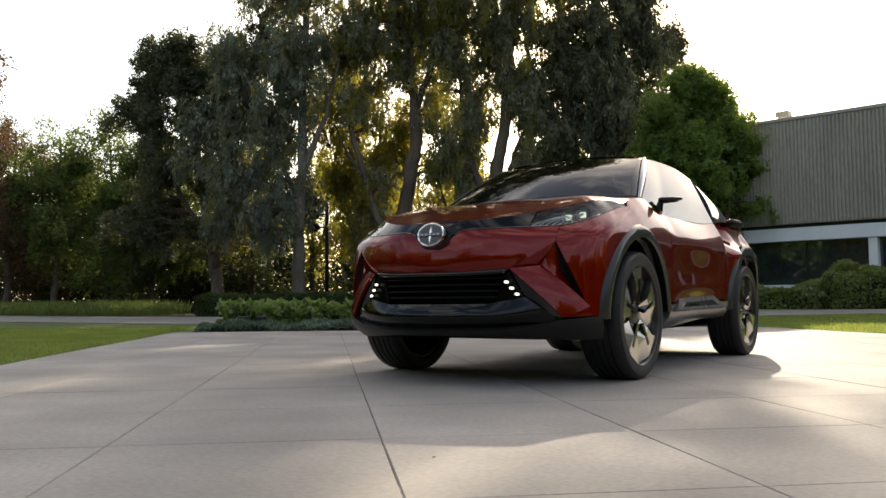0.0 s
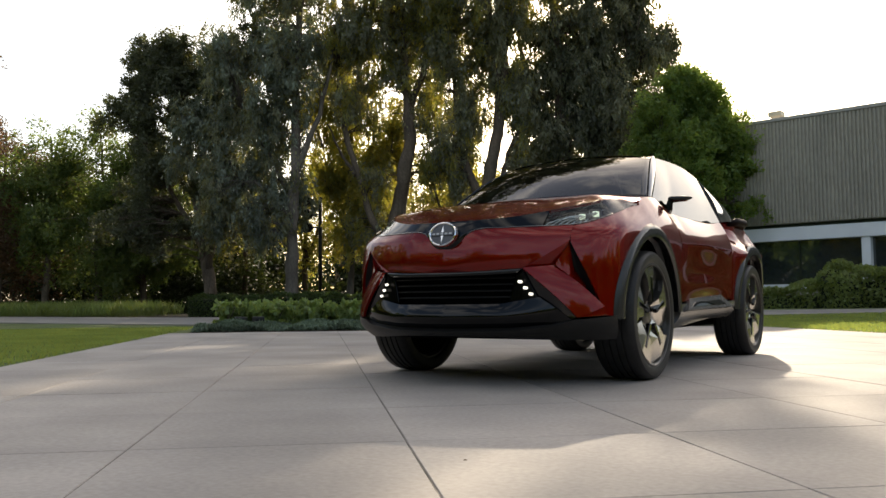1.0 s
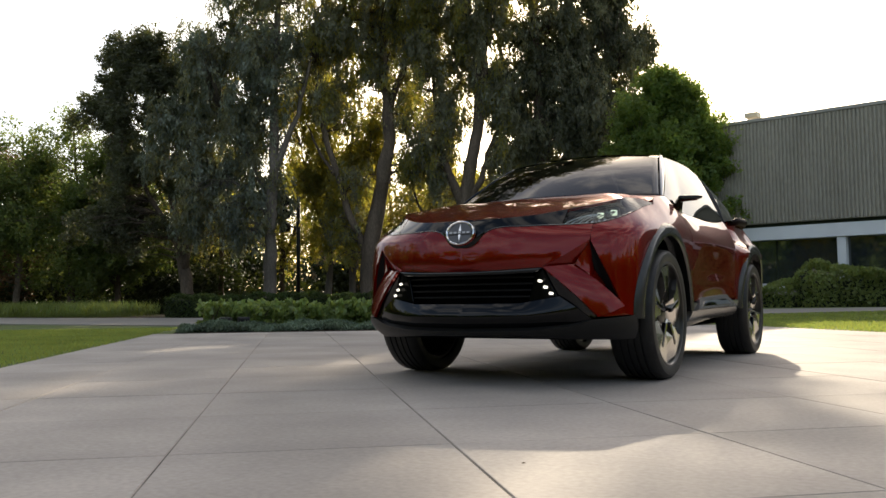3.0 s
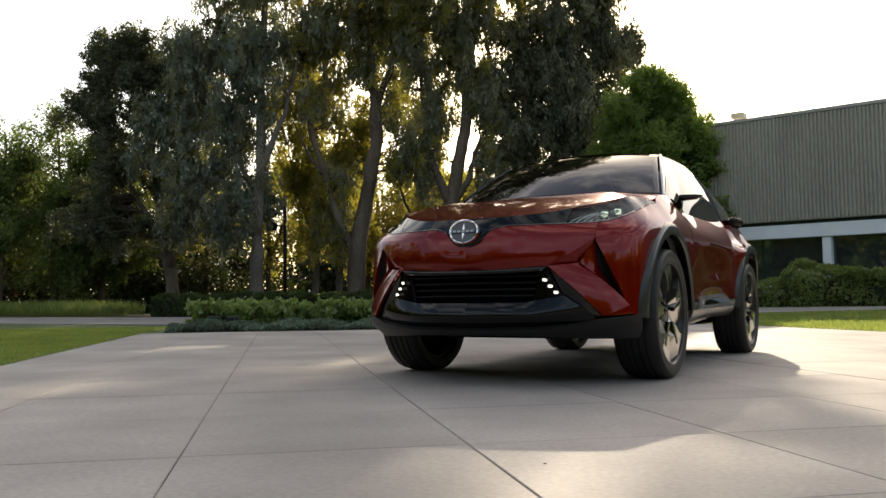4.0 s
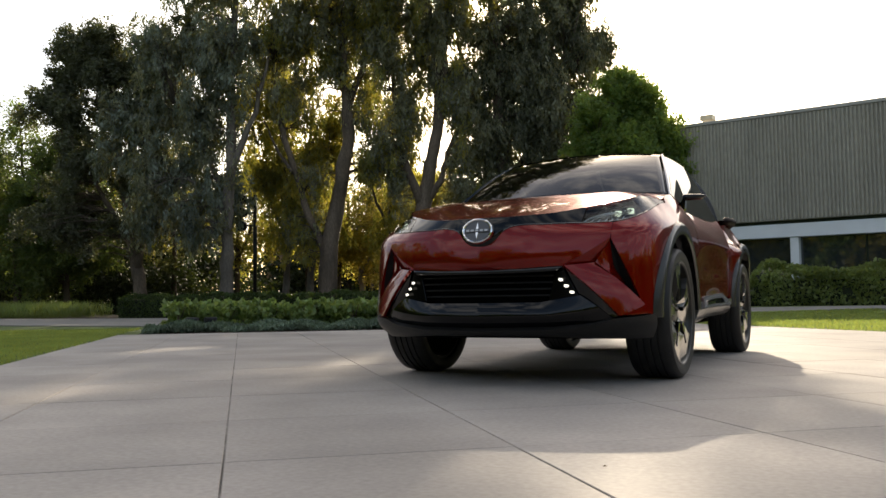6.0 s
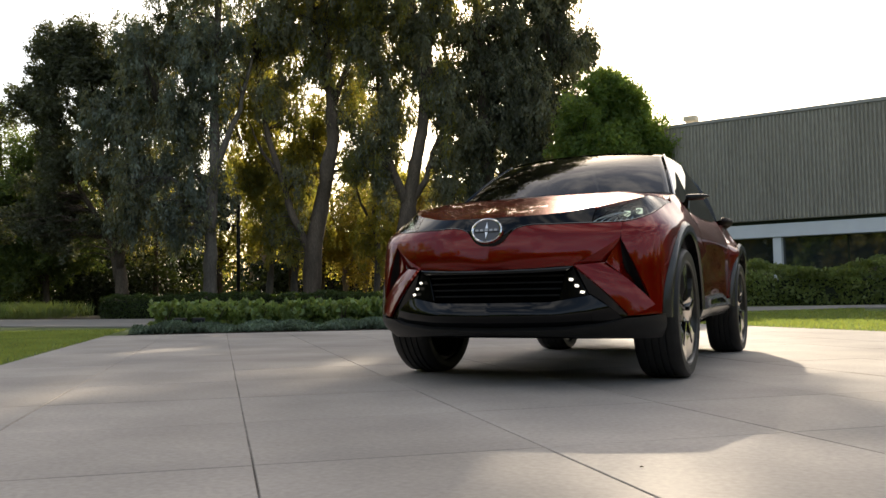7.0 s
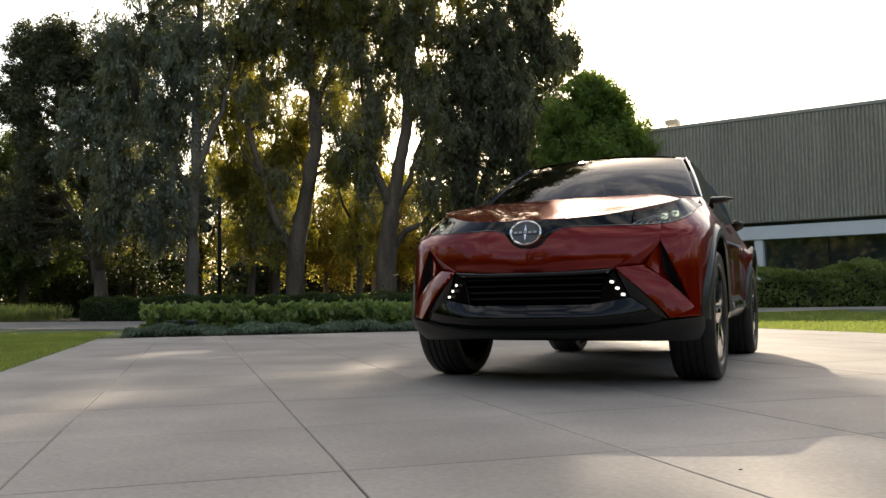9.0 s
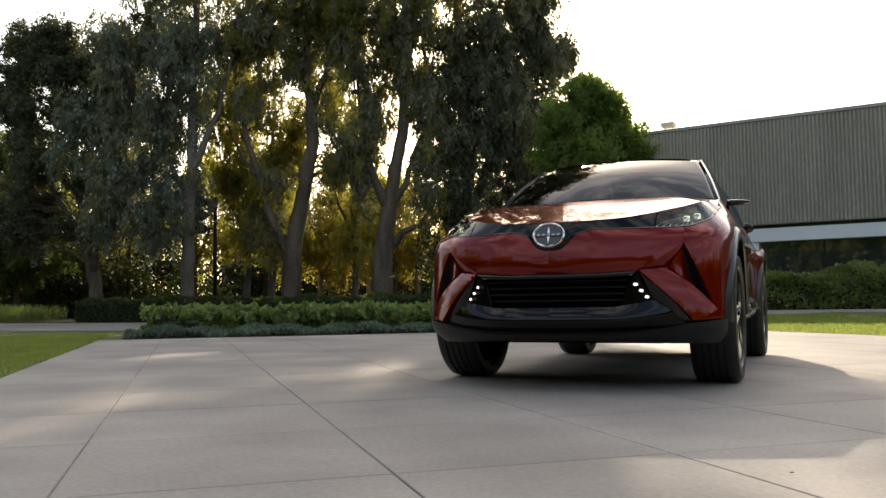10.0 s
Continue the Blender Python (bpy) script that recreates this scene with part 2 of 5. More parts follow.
ribbon("woodland_floor", [(-70, 24), (-36, 16.0), (-25, 15.7), (-18, 16.5), (-10, 17.9), (-4, 19.2)], [(-90, 60), (-60, 60), (-40, 60), (-28, 60), (-20, 60), (-10, 60)], .004, M["dirt"],
       "bare brown soil under the trees", "soil")


# ---------------------------------------------------------------- leaves, as arrays
def leaf_arrays(centre, heading, length, width, rng, curl=.25):
    """Diamond leaves: centre (k,3), heading (k,3). Gives vertices and faces."""
    k = len(centre)
    h = heading / np.linalg.norm(heading, axis=1, keepdims=True)
    side = np.cross(h, rng.normal(size=(k, 3)))
    side /= np.linalg.norm(side, axis=1, keepdims=True) + 1e-9
    nor = np.cross(h, side)
    ln = (length * rng.uniform(.6, 1.25, (k, 1)))
    wd = (width * rng.uniform(.6, 1.25, (k, 1)))
    v = np.empty((k, 4, 3))
    v[:, 0] = centre - h * ln * .5
    v[:, 1] = centre + side * wd * .5 + nor * wd * curl
    v[:, 2] = centre + h * ln * .5
    v[:, 3] = centre - side * wd * .5 + nor * wd * curl
    return v.reshape(-1, 3), np.arange(4 * k).reshape(-1, 4)


def leaf_object(name, centre, heading, length, width, rng, mat, parent=None, curl=.25):
    v, f = leaf_arrays(centre, heading, length, width, rng, curl)
    me = bpy.data.meshes.new(name)
    me.vertices.add(len(v))
    me.vertices.foreach_set("co", v.ravel())
    me.loops.add(f.size)
    me.loops.foreach_set("vertex_index", f.ravel())
    me.polygons.add(len(f))
    me.polygons.foreach_set("loop_start", np.arange(0, f.size, 4))
    me.update(calc_edges=True)
    me.materials.append(mat)
    ob = new(name, me)
    ob.parent = parent
    return ob


def clumps(points, radius, drop, count, rng, sprays=5):
    """Leaf places and headings about each clump's point: gathered into a few hanging sprays, with gaps between them."""
    points = np.asarray(points, float)
    k = len(points) * count
    r = np.broadcast_to(np.asarray(radius, float).reshape(-1), (len(points),))
    d = rng.normal(size=(len(points) * sprays, 3))
    d /= np.linalg.norm(d, axis=1, keepdims=True)
    rs = np.repeat(r, sprays)[:, None]
    hub = d * rng.uniform(.25, 1, (len(d), 1)) ** .6 * rs
    hub[:, 2] *= drop
    which = np.repeat(np.arange(len(points)), count) * sprays + rng.integers(0, sprays, k)
    off = rng.normal(size=(k, 3)) * rs[which] * .26
    off[:, 2] *= max(1.0, drop * .75)
    head = d[which] * .6 + rng.normal(size=(k, 3)) * .5
    return np.repeat(points, count, axis=0) + hub[which] + off, head


leaf_material("gum_leaf", (.140, .146, .104), (.50, .42, .08), .32)
leaf_material("silver_leaf", (.135, .156, .128), (.40, .40, .12), .24)
# lit copy of the gum leaf: warm sun is in its colour
leaf_material("gum_leaf_sunlit", (.14, .145, .07), (.72, .58, .08), .56)
leaf_material("dark_leaf", (.078, .084, .056), (.26, .25, .05), .24)
leaf_material("ficus_leaf", (.100, .152, .050), (.54, .62, .09), .46, .4)
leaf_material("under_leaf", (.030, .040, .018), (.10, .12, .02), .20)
leaf_material("hedge_leaf", (.035, .055, .018), (.14, .20, .02), .28)
leaf_material("shrub_leaf", (.140, .195, .072), (.50, .58, .11), .38, .35)
leaf_material("cover_leaf", (.125, .168, .118), (.20, .27, .12), .25, .6)
leaf_material("mixed_leaf", (.145, .175, .062), (.46, .52, .09), .38, .5)
leaf_material("grass_blade", (.160, .198, .055), (.60, .64, .12), .46)
# leaf with golden sunlight put into its colour
leaf_material("gold_lit_leaf", (.26, .20, .05), (.82, .60, .11), .58)
leaf_material("red_leaf", (.085, .050, .030), (.34, .18, .07), .28)
leaf_material("mid_leaf", (.058, .080, .030), (.40, .46, .08), .36)
material("bark", (.080, .058, .042), .9, vary=.35, scale=3, fine=.3, fine_scale=28, bump=.9, bump_scale=14, stretch=(1, 1, .25), tint=(.125, .095, .070))
# lit copy of the bark: sunshine on the thin trunks is in this colour
material("bark_sunlit", (.30, .22, .15), .85, vary=.3, scale=3, fine=.2, fine_scale=20, bump=.5, bump_scale=18, stretch=(1, 1, .3), tint=(.22, .17, .12))
material("bark_grey", (.10, .085, .070), .88, vary=.3, scale=3, fine=.2, fine_scale=24, bump=.6, bump_scale=16, stretch=(1, 1, .3), tint=(.145, .122, .10))
# near-black: shade inside hedges, recesses and rooms; also the dark window bars
material("shade_fill", (.020, .026, .012), 1.0, vary=.3, scale=3)


SUN_TO = Vector((-math.sin(radians(17.4)) * math.cos(radians(26)), math.cos(radians(17.4)) * math.cos(radians(26)), math.sin(radians(26))))
BREAKS = [(-2.1, .05, .30), (-1.6, -.3, .28), (-4.6, 1.6, .45), (-4.0, 1.5, .3), (-7.75, 3.5, .5), (-6.3, 4.0, .4), (-10.5, 4.2, .3), (-1.6, -2.9, .2), (-2.7, -1.9, .15),
          (1.35, -2.95, .22), (2.3, -2.5, .08), (2.0, -.1, .25), (2.4, .6, .5), (2.6, 2.4, .6), (3.6, 1.2, .5), (-6.6, .6, .4), (-8.4, 1.6, .4), (-10.5, 2.6, .5)]


def build_tree(label, category, base, trunk, limbs, crown, leaf, bark, seed, per=190, size=(.20, .075), droop=2.1, rad=(.22, .46), second=None, lobe=8):
    """trunk: points and radii of the stem; limbs: the same for main limbs; crown: boxes-of-ellipsoids (x, y, z, rx, ry, rz, clumps)."""
    rng = np.random.default_rng(seed)
    tree = tagged(new("tree"), label, category)
    tree.location = base
    bm = bmesh.new()
    nodes = []
    for line in [trunk] + limbs:
        pts = [Vector(p[:3]) for p in line]
        fine, rr = [], []
        for i in range(len(pts) - 1):
            for k in range(4):
                t = k / 4
                a, b = pts[max(i - 1, 0)], pts[min(i + 2, len(pts) - 1)]
                p = pts[i].lerp(pts[i + 1], t) + ((pts[i + 1] - a) * .5 - (b - pts[i]) * .5) * .25 * t * (1 - t)
                fine.append(p + Vector(rng.normal(size=3)) * .02)
                rr.append((line[i][3] * (1 - t) + line[i + 1][3] * t) * (1 + .10 * rng.uniform(-1, 1)))
        fine.append(pts[-1])
        rr.append(line[-1][3])
        if line is trunk:
            rr[0] *= 1.35
            rr[1] *= 1.1
        tube(bm, fine, rr, 12)
        nodes += [(p, r) for p, r in zip(fine, rr) if p.z > 1.5]
    pts, rads = [], []
    for cx, cy, cz, rx, ry, rz, n in crown:
        # clumps gather into lobes, so that the outline is uneven and gaps stay between
        lobes = []
        for _ in range(max(3, n // lobe)):
            d = rng.normal(size=3)
            d /= np.linalg.norm(d)
            s = rng.uniform(.2, 1) ** .5
            lobes.append((cx + d[0] * s * rx, cy + d[1] * s * ry, cz + d[2] * s * rz))
        spread = .85 * (rx * ry * rz / len(lobes)) ** (1 / 3)
        for k in range(n):
            c = lobes[k % len(lobes)]
            d = rng.normal(size=3) * .62 * spread
            pts.append((c[0] + d[0], c[1] + d[1], max(.6, c[2] + d[2] * (1.3 if droop > 1.2 else .8))))
            rads.append(rng.uniform(*rad))
    # breaks in the canopy through which the sun reaches the paving
    keep = []
    for p, r in zip(pts, rads):
        w = Vector(base) + Vector(p)
        g = w - SUN_TO * (w.z / SUN_TO.z)
        flat = Vector((SUN_TO.x, SUN_TO.y)).normalized()
        ok = True
        for gx, gy, gr in BREAKS if w.z > 12.3 else ():
            d = Vector((g.x - gx, g.y - gy))
            along_, across = d.dot(flat), d.dot(Vector((-flat.y, flat.x)))
            if abs(across) < gr + r * .7 and abs(along_) < gr * 1.4 + r * (2.3 if droop > 1.2 else 1.6):
                ok = False
        keep.append(ok)
    pts, rads = [p for p, k in zip(pts, keep) if k], [r for r, k in zip(rads, keep) if k]
    if not pts:
        pts, rads = [(trunk[-1][0], trunk[-1][1], trunk[-1][2])], [.4]
    # a bough from the wood to each clump
    for p in pts:
        p = Vector(p)
        q, r = min(nodes, key=lambda k: (k[0] - p).length + max(0, k[0].z - p.z) * .6)
        mid = q.lerp(p, .5) + Vector((0, 0, .12 * (p - q).length))
        tube(bm, [q, q.lerp(mid, .5) + Vector(rng.normal(size=3)) * .05, mid, mid.lerp(p, .6) + Vector(rng.normal(size=3)) * .08, p],
             [min(.05, r * .6), .026, .018, .012, .006], 3, False)
    part("trunk", bm, bark, tree)
    pts, rads = np.array(pts), np.array(rads)
    pick = rng.random(len(pts)) < (second[1] if second is not None else 0)
    lofty = pts[:, 2] > 14.6
    for sel, mat, count, grow in ((~pick & ~lofty, leaf, per, 1.0), (pick & ~lofty, second[0] if second is not None else leaf, per, 1.0), (lofty, leaf, per // 3, 1.9)):
        if sel.any():
            c, h = clumps(pts[sel], rads[sel], droop, count, rng)
            h[:, 2] -= 1.4 * (droop > 1.2)
            leaf_object("crown", c, h, size[0] * grow, size[1] * grow, rng, mat, tree)
    return tree


def stem(h, r0, r1, lean=(0, 0), bend=.3, rng=random.Random(3), n=6):
    return [(lean[0] * (k / n) ** 1.2 + rng.uniform(-bend, bend) * (k / n), lean[1] * (k / n) ** 1.2 + rng.uniform(-bend, bend) * (k / n), h * k / n, r0 + (r1 - r0) * k / n) for k in range(n + 1)]
# ---------------------------------------------------------------- building
material("ribbed_panel", (.35, .318, .262), .85, vary=.18, scale=.5, fine=.12, fine_scale=12, stretch=(1, 1, .35), tint=(.29, .268, .225), bump=.2, bump_scale=60)
material("white_beam", (.70, .71, .73), .6, vary=.06, scale=1.2, fine=.04)
material("window_glass", (.022, .027, .028), .03, 0, 0, .5, ior=2.1)
material("tan_wall", (.34, .25, .15), .8, vary=.12, scale=.6)
material("roof_metal", (.35, .33, .30), .6, vary=.1, scale=1)
material("unit_paint", (.62, .56, .42), .6, vary=.1, scale=2)


def build_building():
    """Two storeys: a ribbed upper box over a glazed ground floor. Its front runs along its own x; its own y goes back."""
    house = tagged(new("office_building"), "low modern building with ribbed upper wall over dark windows", "building")
    house.matrix_basis = Matrix.Translation((-.5, 25.9, .2)) @ Matrix.Rotation(radians(-9), 4, "Z")
    x0, x1, d = -6.6, 34.0, 22.0
    z_sill, z_head, z_low, z_top = .80, 2.32, 2.80, 6.66

    def solid(name, a, b, mat, label="", bevel=.012):
        bm = bmesh.new()
        block(bm, a, b, bevel)
        return part(name, bm, M[mat], house, label)
    wall = solid("upper_wall", (x0, -.35, z_low + .10), (x1, d, z_top - .12), "ribbed_panel", "vertically ribbed grey-brown concrete wall")
    vs, fs = [], []
    n = int((x1 - x0) / .125)
    for k in range(n):
        a = x0 + k * .125
        i = len(vs)
        for x, y in ((a + .012, -.35), (a + .03, -.40), (a + .085, -.40), (a + .103, -.35)):
            vs += [(x, y, z_low + .12), (x, y, z_top - .14)]
        fs += [(i, i + 2, i + 3, i + 1), (i + 2, i + 4, i + 5, i + 3), (i + 4, i + 6, i + 7, i + 5), (i + 1, i + 3, i + 5, i + 7), (i, i + 6, i + 4, i + 2)]
    ribs = mesh_object("rib", vs, fs, M["ribbed_panel"], wall)
    ribs["kind"] = "stuff"
    solid("roof_edge", (x0 - .05, -.42, z_top - .12), (x1 + .05, d + .05, z_top), "roof_metal", "pale metal roof edge")
    # the shade under the upper wall is put into this strip's colour
    solid("shadow_gap", (x0 + .1, -.22, z_low - .02), (x1 - .1, d - .1, z_low + .10), "shade_fill", "recess under the upper wall, coloured dark for its shade")
    solid("fascia_beam", (x0 - .05, -.30, z_head), (x1 + .05, .20, z_low - .02), "white_beam", "pale grey fascia beam")
    solid("sill_band", (x0, -.18, z_sill - .16), (x1, .20, z_sill), "white_beam", "pale grey sill")
    solid("plinth", (x0, -.10, -.3), (x1, .20, z_sill - .16), "ribbed_panel", "grey plinth wall")
    solid("room_wall", (x0, 6.0, -.3), (x1, 6.2, z_head), "shade_fill", "inner wall coloured dark for the unlit room")
    k = 0
    x = x0
    while x < x1 - 1:
        if k % 3 == 0:
            solid("column", (x - .14, -.24, z_sill - .5), (x + .14, .10, z_head), "white_beam", "square pale grey column", .02)
        else:
            solid("mullion", (x - .03, .02, z_sill), (x + .03, .14, z_head), "shade_fill", "dark window bar")
        solid("pane", (x + .03, .06, z_sill), (x + 2.17, .075, z_head), "window_glass", "dark reflecting window pane", 0)
        x += 2.2
        k += 1
    solid("roof_unit", (-4.36, 3.3, 7.54), (-3.84, 3.75, 7.74), "unit_paint", "cream rooftop vent cap", .02)
    for x in (-4.28, -3.92):
        solid("roof_unit_leg", (x - .02, 3.5, z_top), (x + .02, 3.54, 7.54), "unit_paint", "thin cream leg", 0)
    return house


build_building()


def build_annex():
    house = tagged(new("annex_building"), "low tan building with dark windows behind the trees", "building")
    house.matrix_basis = Matrix.Translation((-32, 36.0, 0)) @ Matrix.Rotation(radians(20), 4, "Z")

    def solid(name, a, b, mat, label="", bevel=.01):
        bm = bmesh.new()
        block(bm, a, b, bevel)
        return part(name, bm, M[mat], house, label)
    solid("wall", (0, 0, 2.9), (26, 10, 4.6), "tan_wall", "smooth tan upper wall")
    solid("roof", (-.2, -.2, 4.6), (26.2, 10.2, 4.75), "roof_metal")
    solid("back_wall", (0, .9, 0), (26, 10, 2.9), "shade_fill", "recessed wall coloured dark for its shade")
    for k in range(9):
        solid("pier", (k * 3.0, .2, 0), (k * 3.0 + .3, .6, 2.9), "tan_wall", "tan pier")
    for k in range(8):
        solid("window", (k * 3.0 + .5, .84, .4), (k * 3.0 + 2.8, .88, 2.7), "window_glass", "dark window")
    return house


build_annex()

# ---------------------------------------------------------------- lamp post and bed lights
material("post_paint", (.012, .012, .013), .45)
material("lamp_lens", (.015, .016, .018), .12)


def build_post():
    post = tagged(new("lamp_post"), "slim black lamp post with three round lamps", "lamp post")
    post.location = (-22.3, 23.6, 0)
    bm = bmesh.new()
    tube(bm, [(0, 0, 0), (0, 0, 5.25)], .085, 12)
    part("pole", bm, M["post_paint"], post)
    bm = bmesh.new()
    block(bm, (-.22, -.22, 0), (.22, .22, .45), .03)
    part("foot", bm, M["post_paint"], post, "black square foot")
    for k in range(3):
        z = 5.05 - .58 * k
        bm = lathe([(-.16, 0), (-.16, .14), (-.10, .22), (.14, .25), (.16, .24), (.13, .20)], 28)
        bmesh.ops.transform(bm, matrix=Matrix.Translation((-.85 * .5, -.35, z)) @ Matrix.Rotation(radians(-90), 4, "Z"), verts=bm.verts)
        head = part("lamp_head", bm, M["post_paint"], post, "round black lamp head", 35)
        bm = lathe([(.10, 0), (.13, .21)], 28)
        bmesh.ops.transform(bm, matrix=Matrix.Translation((-.85 * .5, -.35, z)) @ Matrix.Rotation(radians(-90), 4, "Z"), verts=bm.verts)
        part("lens", bm, M["lamp_lens"], head, "grey glass lens")
        bm = bmesh.new()
        tube(bm, [(0, 0, z), (-.85 * .5, -.2, z)], .035, 8)
        part("arm", bm, M["post_paint"], post)
    return post


build_post()


def build_bed_light():
    light = tagged(new("bed_light"), "small dark box light standing in the bed", "ground light", "bed lights")
    bm = bmesh.new()
    block(bm, (-.10, -.09, .03), (.10, .09, .25), .015)
    part("housing", bm, M["post_paint"], light)
    bm = bmesh.new()
    block(bm, (-.12, -.11, .0), (.12, .11, .03), .006)
    part("foot", bm, M["post_paint"], light)
    bm = bmesh.new()
    block(bm, (-.08, -.098, .06), (.08, -.088, .22), .004)
    part("glass", bm, M["lamp_lens"], light, "grey glass front")
    return light


b = build_bed_light()
x, y = plan(-2.72, M0 - .82)
b.matrix_basis = pose(x, y, 0, 0, 0, 30)
x, y = plan(-2.42, M0 - .88)
copy_thing(b, pose(x, y, 0, 0, 0, 55))
# ---------------------------------------------------------------- the car
def smooth(a, b, t):
    t = min(1.0, max(0.0, (t - a) / (b - a)))
    return t * t * (3 - 2 * t)


def mix(a, b, t):
    return a + (b - a) * t


def spline(pts):
    """A smooth function through (x, y) pairs."""
    xs, ys = [p[0] for p in pts], [p[1] for p in pts]
    n = len(xs)
    d = [(ys[i + 1] - ys[i]) / (xs[i + 1] - xs[i]) for i in range(n - 1)]
    m = [d[0]] + [0 if d[i - 1] * d[i] <= 0 else (d[i - 1] + d[i]) / 2 for i in range(1, n - 1)] + [d[-1]]

    def f(x):
        if x <= xs[0]:
            return ys[0]
        if x >= xs[-1]:
            return ys[-1]
        i = max(k for k in range(n - 1) if xs[k] <= x)
        h = xs[i + 1] - xs[i]
        t = (x - xs[i]) / h
        return ((1 + 2 * t) * (1 - t) ** 2 * ys[i] + t * (1 - t) ** 2 * h * m[i]
                + t * t * (3 - 2 * t) * ys[i + 1] + t * t * (t - 1) * h * m[i + 1])
    return f


# plan outline of the body, nose to tail, one half
OUT = [(0, -.925), (.25, -.905), (.47, -.838), (.66, -.750), (.80, -.650), (.878, -.535), (.910, -.38), (.918, 0),
       (.900, .58), (.886, 1.3), (.880, 2.0), (.916, 2.30), (.92, 2.64), (.90, 2.98), (.80, 3.25), (.5, 3.40), (0, 3.44)]
out_x = spline([(i, p[0]) for i, p in enumerate(OUT)])
out_y = spline([(i, p[1]) for i, p in enumerate(OUT)])
crest = spline([(-.95, .935), (-.5, 1.0), (-.1, 1.062), (.14, 1.115), (.32, 1.142), (.46, 1.138), (.62, 1.095), (.8, 1.055), (1.7, 1.07), (2.45, 1.135), (3.2, 1.12)])


def solve(f, v, lo, hi):
    up = f(hi) > f(lo)
    for _ in range(40):
        mid = (lo + hi) / 2
        if (f(mid) < v) == up:
            lo = mid
        else:
            hi = mid
    return (lo + hi) / 2


def fx(x, z):
    """Place on the skin given by its distance from the middle plane, at the nose."""
    return (solve(out_x, x, 0, 7), z)


def sy(y, z):
    """Place on the skin given by its station along the flank."""
    return (solve(out_y, y, 0, 16), z)


def skin(q, z):
    x, y = out_x(q), out_y(q)
    front = 1 - smooth(5.5, 7.5, q)
    side = smooth(2.5, 6, q) * (1 - smooth(14, 15, q))
    y += front * .17 * smooth(.82, 1.04, z) * min(1, x / .75) ** 1.6
    y += front * (.075 * max(0.0, (z - .64) / .31) ** 1.7 - .020)
    tuck = smooth(.36, .20, z)
    y += front * .07 * tuck
    x -= .045 * tuck * (.4 + .6 * front)
    zc = crest(y)
    x -= side * (.125 - .040 * smooth(.4, 1.0, y) * (1 - smooth(2.0, 2.4, y))) * max(0, min(1.2, (z - .86) / max(.1, zc - .86))) ** 1.7
    hollow = math.exp(-((y - 1.35) / .5) ** 2)
    x -= hollow * .020 * math.exp(-((z - .66) / .12) ** 2)
    x += hollow * .012 * math.exp(-((z - .88) / .07) ** 2)
    x -= hollow * .024 * smooth(.59 + .06 * (y - 1.0), .45 + .02 * (y - 1.0), z)
    if q > 13:
        y -= .25 * smooth(.8, 1.25, z) * smooth(13, 15, q)
    return Vector((x, y, z))


def skin_off(q, z, off):
    if not off:
        return skin(q, z)
    a = skin(q + .02, z) - skin(q - .02, z)
    b = skin(q, z + .004) - skin(q, z - .004)
    return skin(q, z) + a.cross(b).normalized() * off


def along(poly, t):
    """The point at the fraction t of a polyline's length."""
    seg = [(Vector(poly[i + 1]) - Vector(poly[i])).length for i in range(len(poly) - 1)]
    d = t * sum(seg)
    for i, s in enumerate(seg):
        if d <= s or i == len(seg) - 1:
            return Vector(poly[i]).lerp(Vector(poly[i + 1]), min(1, d / s) if s else 0)
        d -= s


def coons(low, high, left, right):
    """A patch between four polylines that share their ends."""
    c00, c10, c01, c11 = Vector(low[0]), Vector(low[-1]), Vector(high[0]), Vector(high[-1])

    def f(u, v):
        return (along(low, u) * (1 - v) + along(high, u) * v + along(left, v) * (1 - u) + along(right, v) * u
                - (c00 * (1 - u) * (1 - v) + c10 * u * (1 - v) + c01 * (1 - u) * v + c11 * u * v))
    return f


def quad(a, b, c, d):
    return coons([a, b], [d, c], [a, d], [b, c])


def sheet(point, nu, nv, thick=.018, mirror=False):
    """A bmesh of a panel: point(u, v) gives the place of its face; its rim is turned in by thick."""
    bm = bmesh.new()
    g = [[Vector(point(i / nu, j / nv)) for j in range(nv + 1)] for i in range(nu + 1)]
    vs = [[bm.verts.new(p) for p in row] for row in g]
    for i in range(nu):
        for j in range(nv):
            f = bm.faces.new((vs[i][j], vs[i + 1][j], vs[i + 1][j + 1], vs[i][j + 1]))
            f.smooth = True
    if thick:
        bm.normal_update()
        ring = ([vs[i][0] for i in range(nu)] + [vs[nu][j] for j in range(nv)]
                + [vs[i][nv] for i in range(nu, 0, -1)] + [vs[0][j] for j in range(nv, 0, -1)])
        inner = [bm.verts.new(v.co - v.normal * thick) for v in ring]
        for k in range(len(ring)):
            a, b = ring[k], ring[(k + 1) % len(ring)]
            bm.faces.new((b, a, inner[k], inner[(k + 1) % len(ring)]))
    bmesh.ops.remove_doubles(bm, verts=bm.verts, dist=.0004)
    if mirror:
        bmesh.ops.scale(bm, vec=(-1, 1, 1), verts=bm.verts)
        bmesh.ops.reverse_faces(bm, faces=bm.faces)
    return bm


def both(name, point, nu, nv, material, parent, label="", thick=.018):
    """The same panel on both flanks."""
    return [part(name, sheet(point, nu, nv, thick, m), material, parent, label, 40) for m in (False, True)]


def across(f):
    """Turns a panel given for one half into one that runs over the middle."""
    def g(u, v):
        t = 2 * u - 1
        p = f(abs(t), v)
        return Vector((math.copysign(max(p.x, 0.0), t), p.y, p.z))
    return g


def on(patch, off=0):
    return lambda u, v: skin_off(*patch(u, v), off)


TYRE_R, RIM_R, AXLE_Z = .380, .306, .380


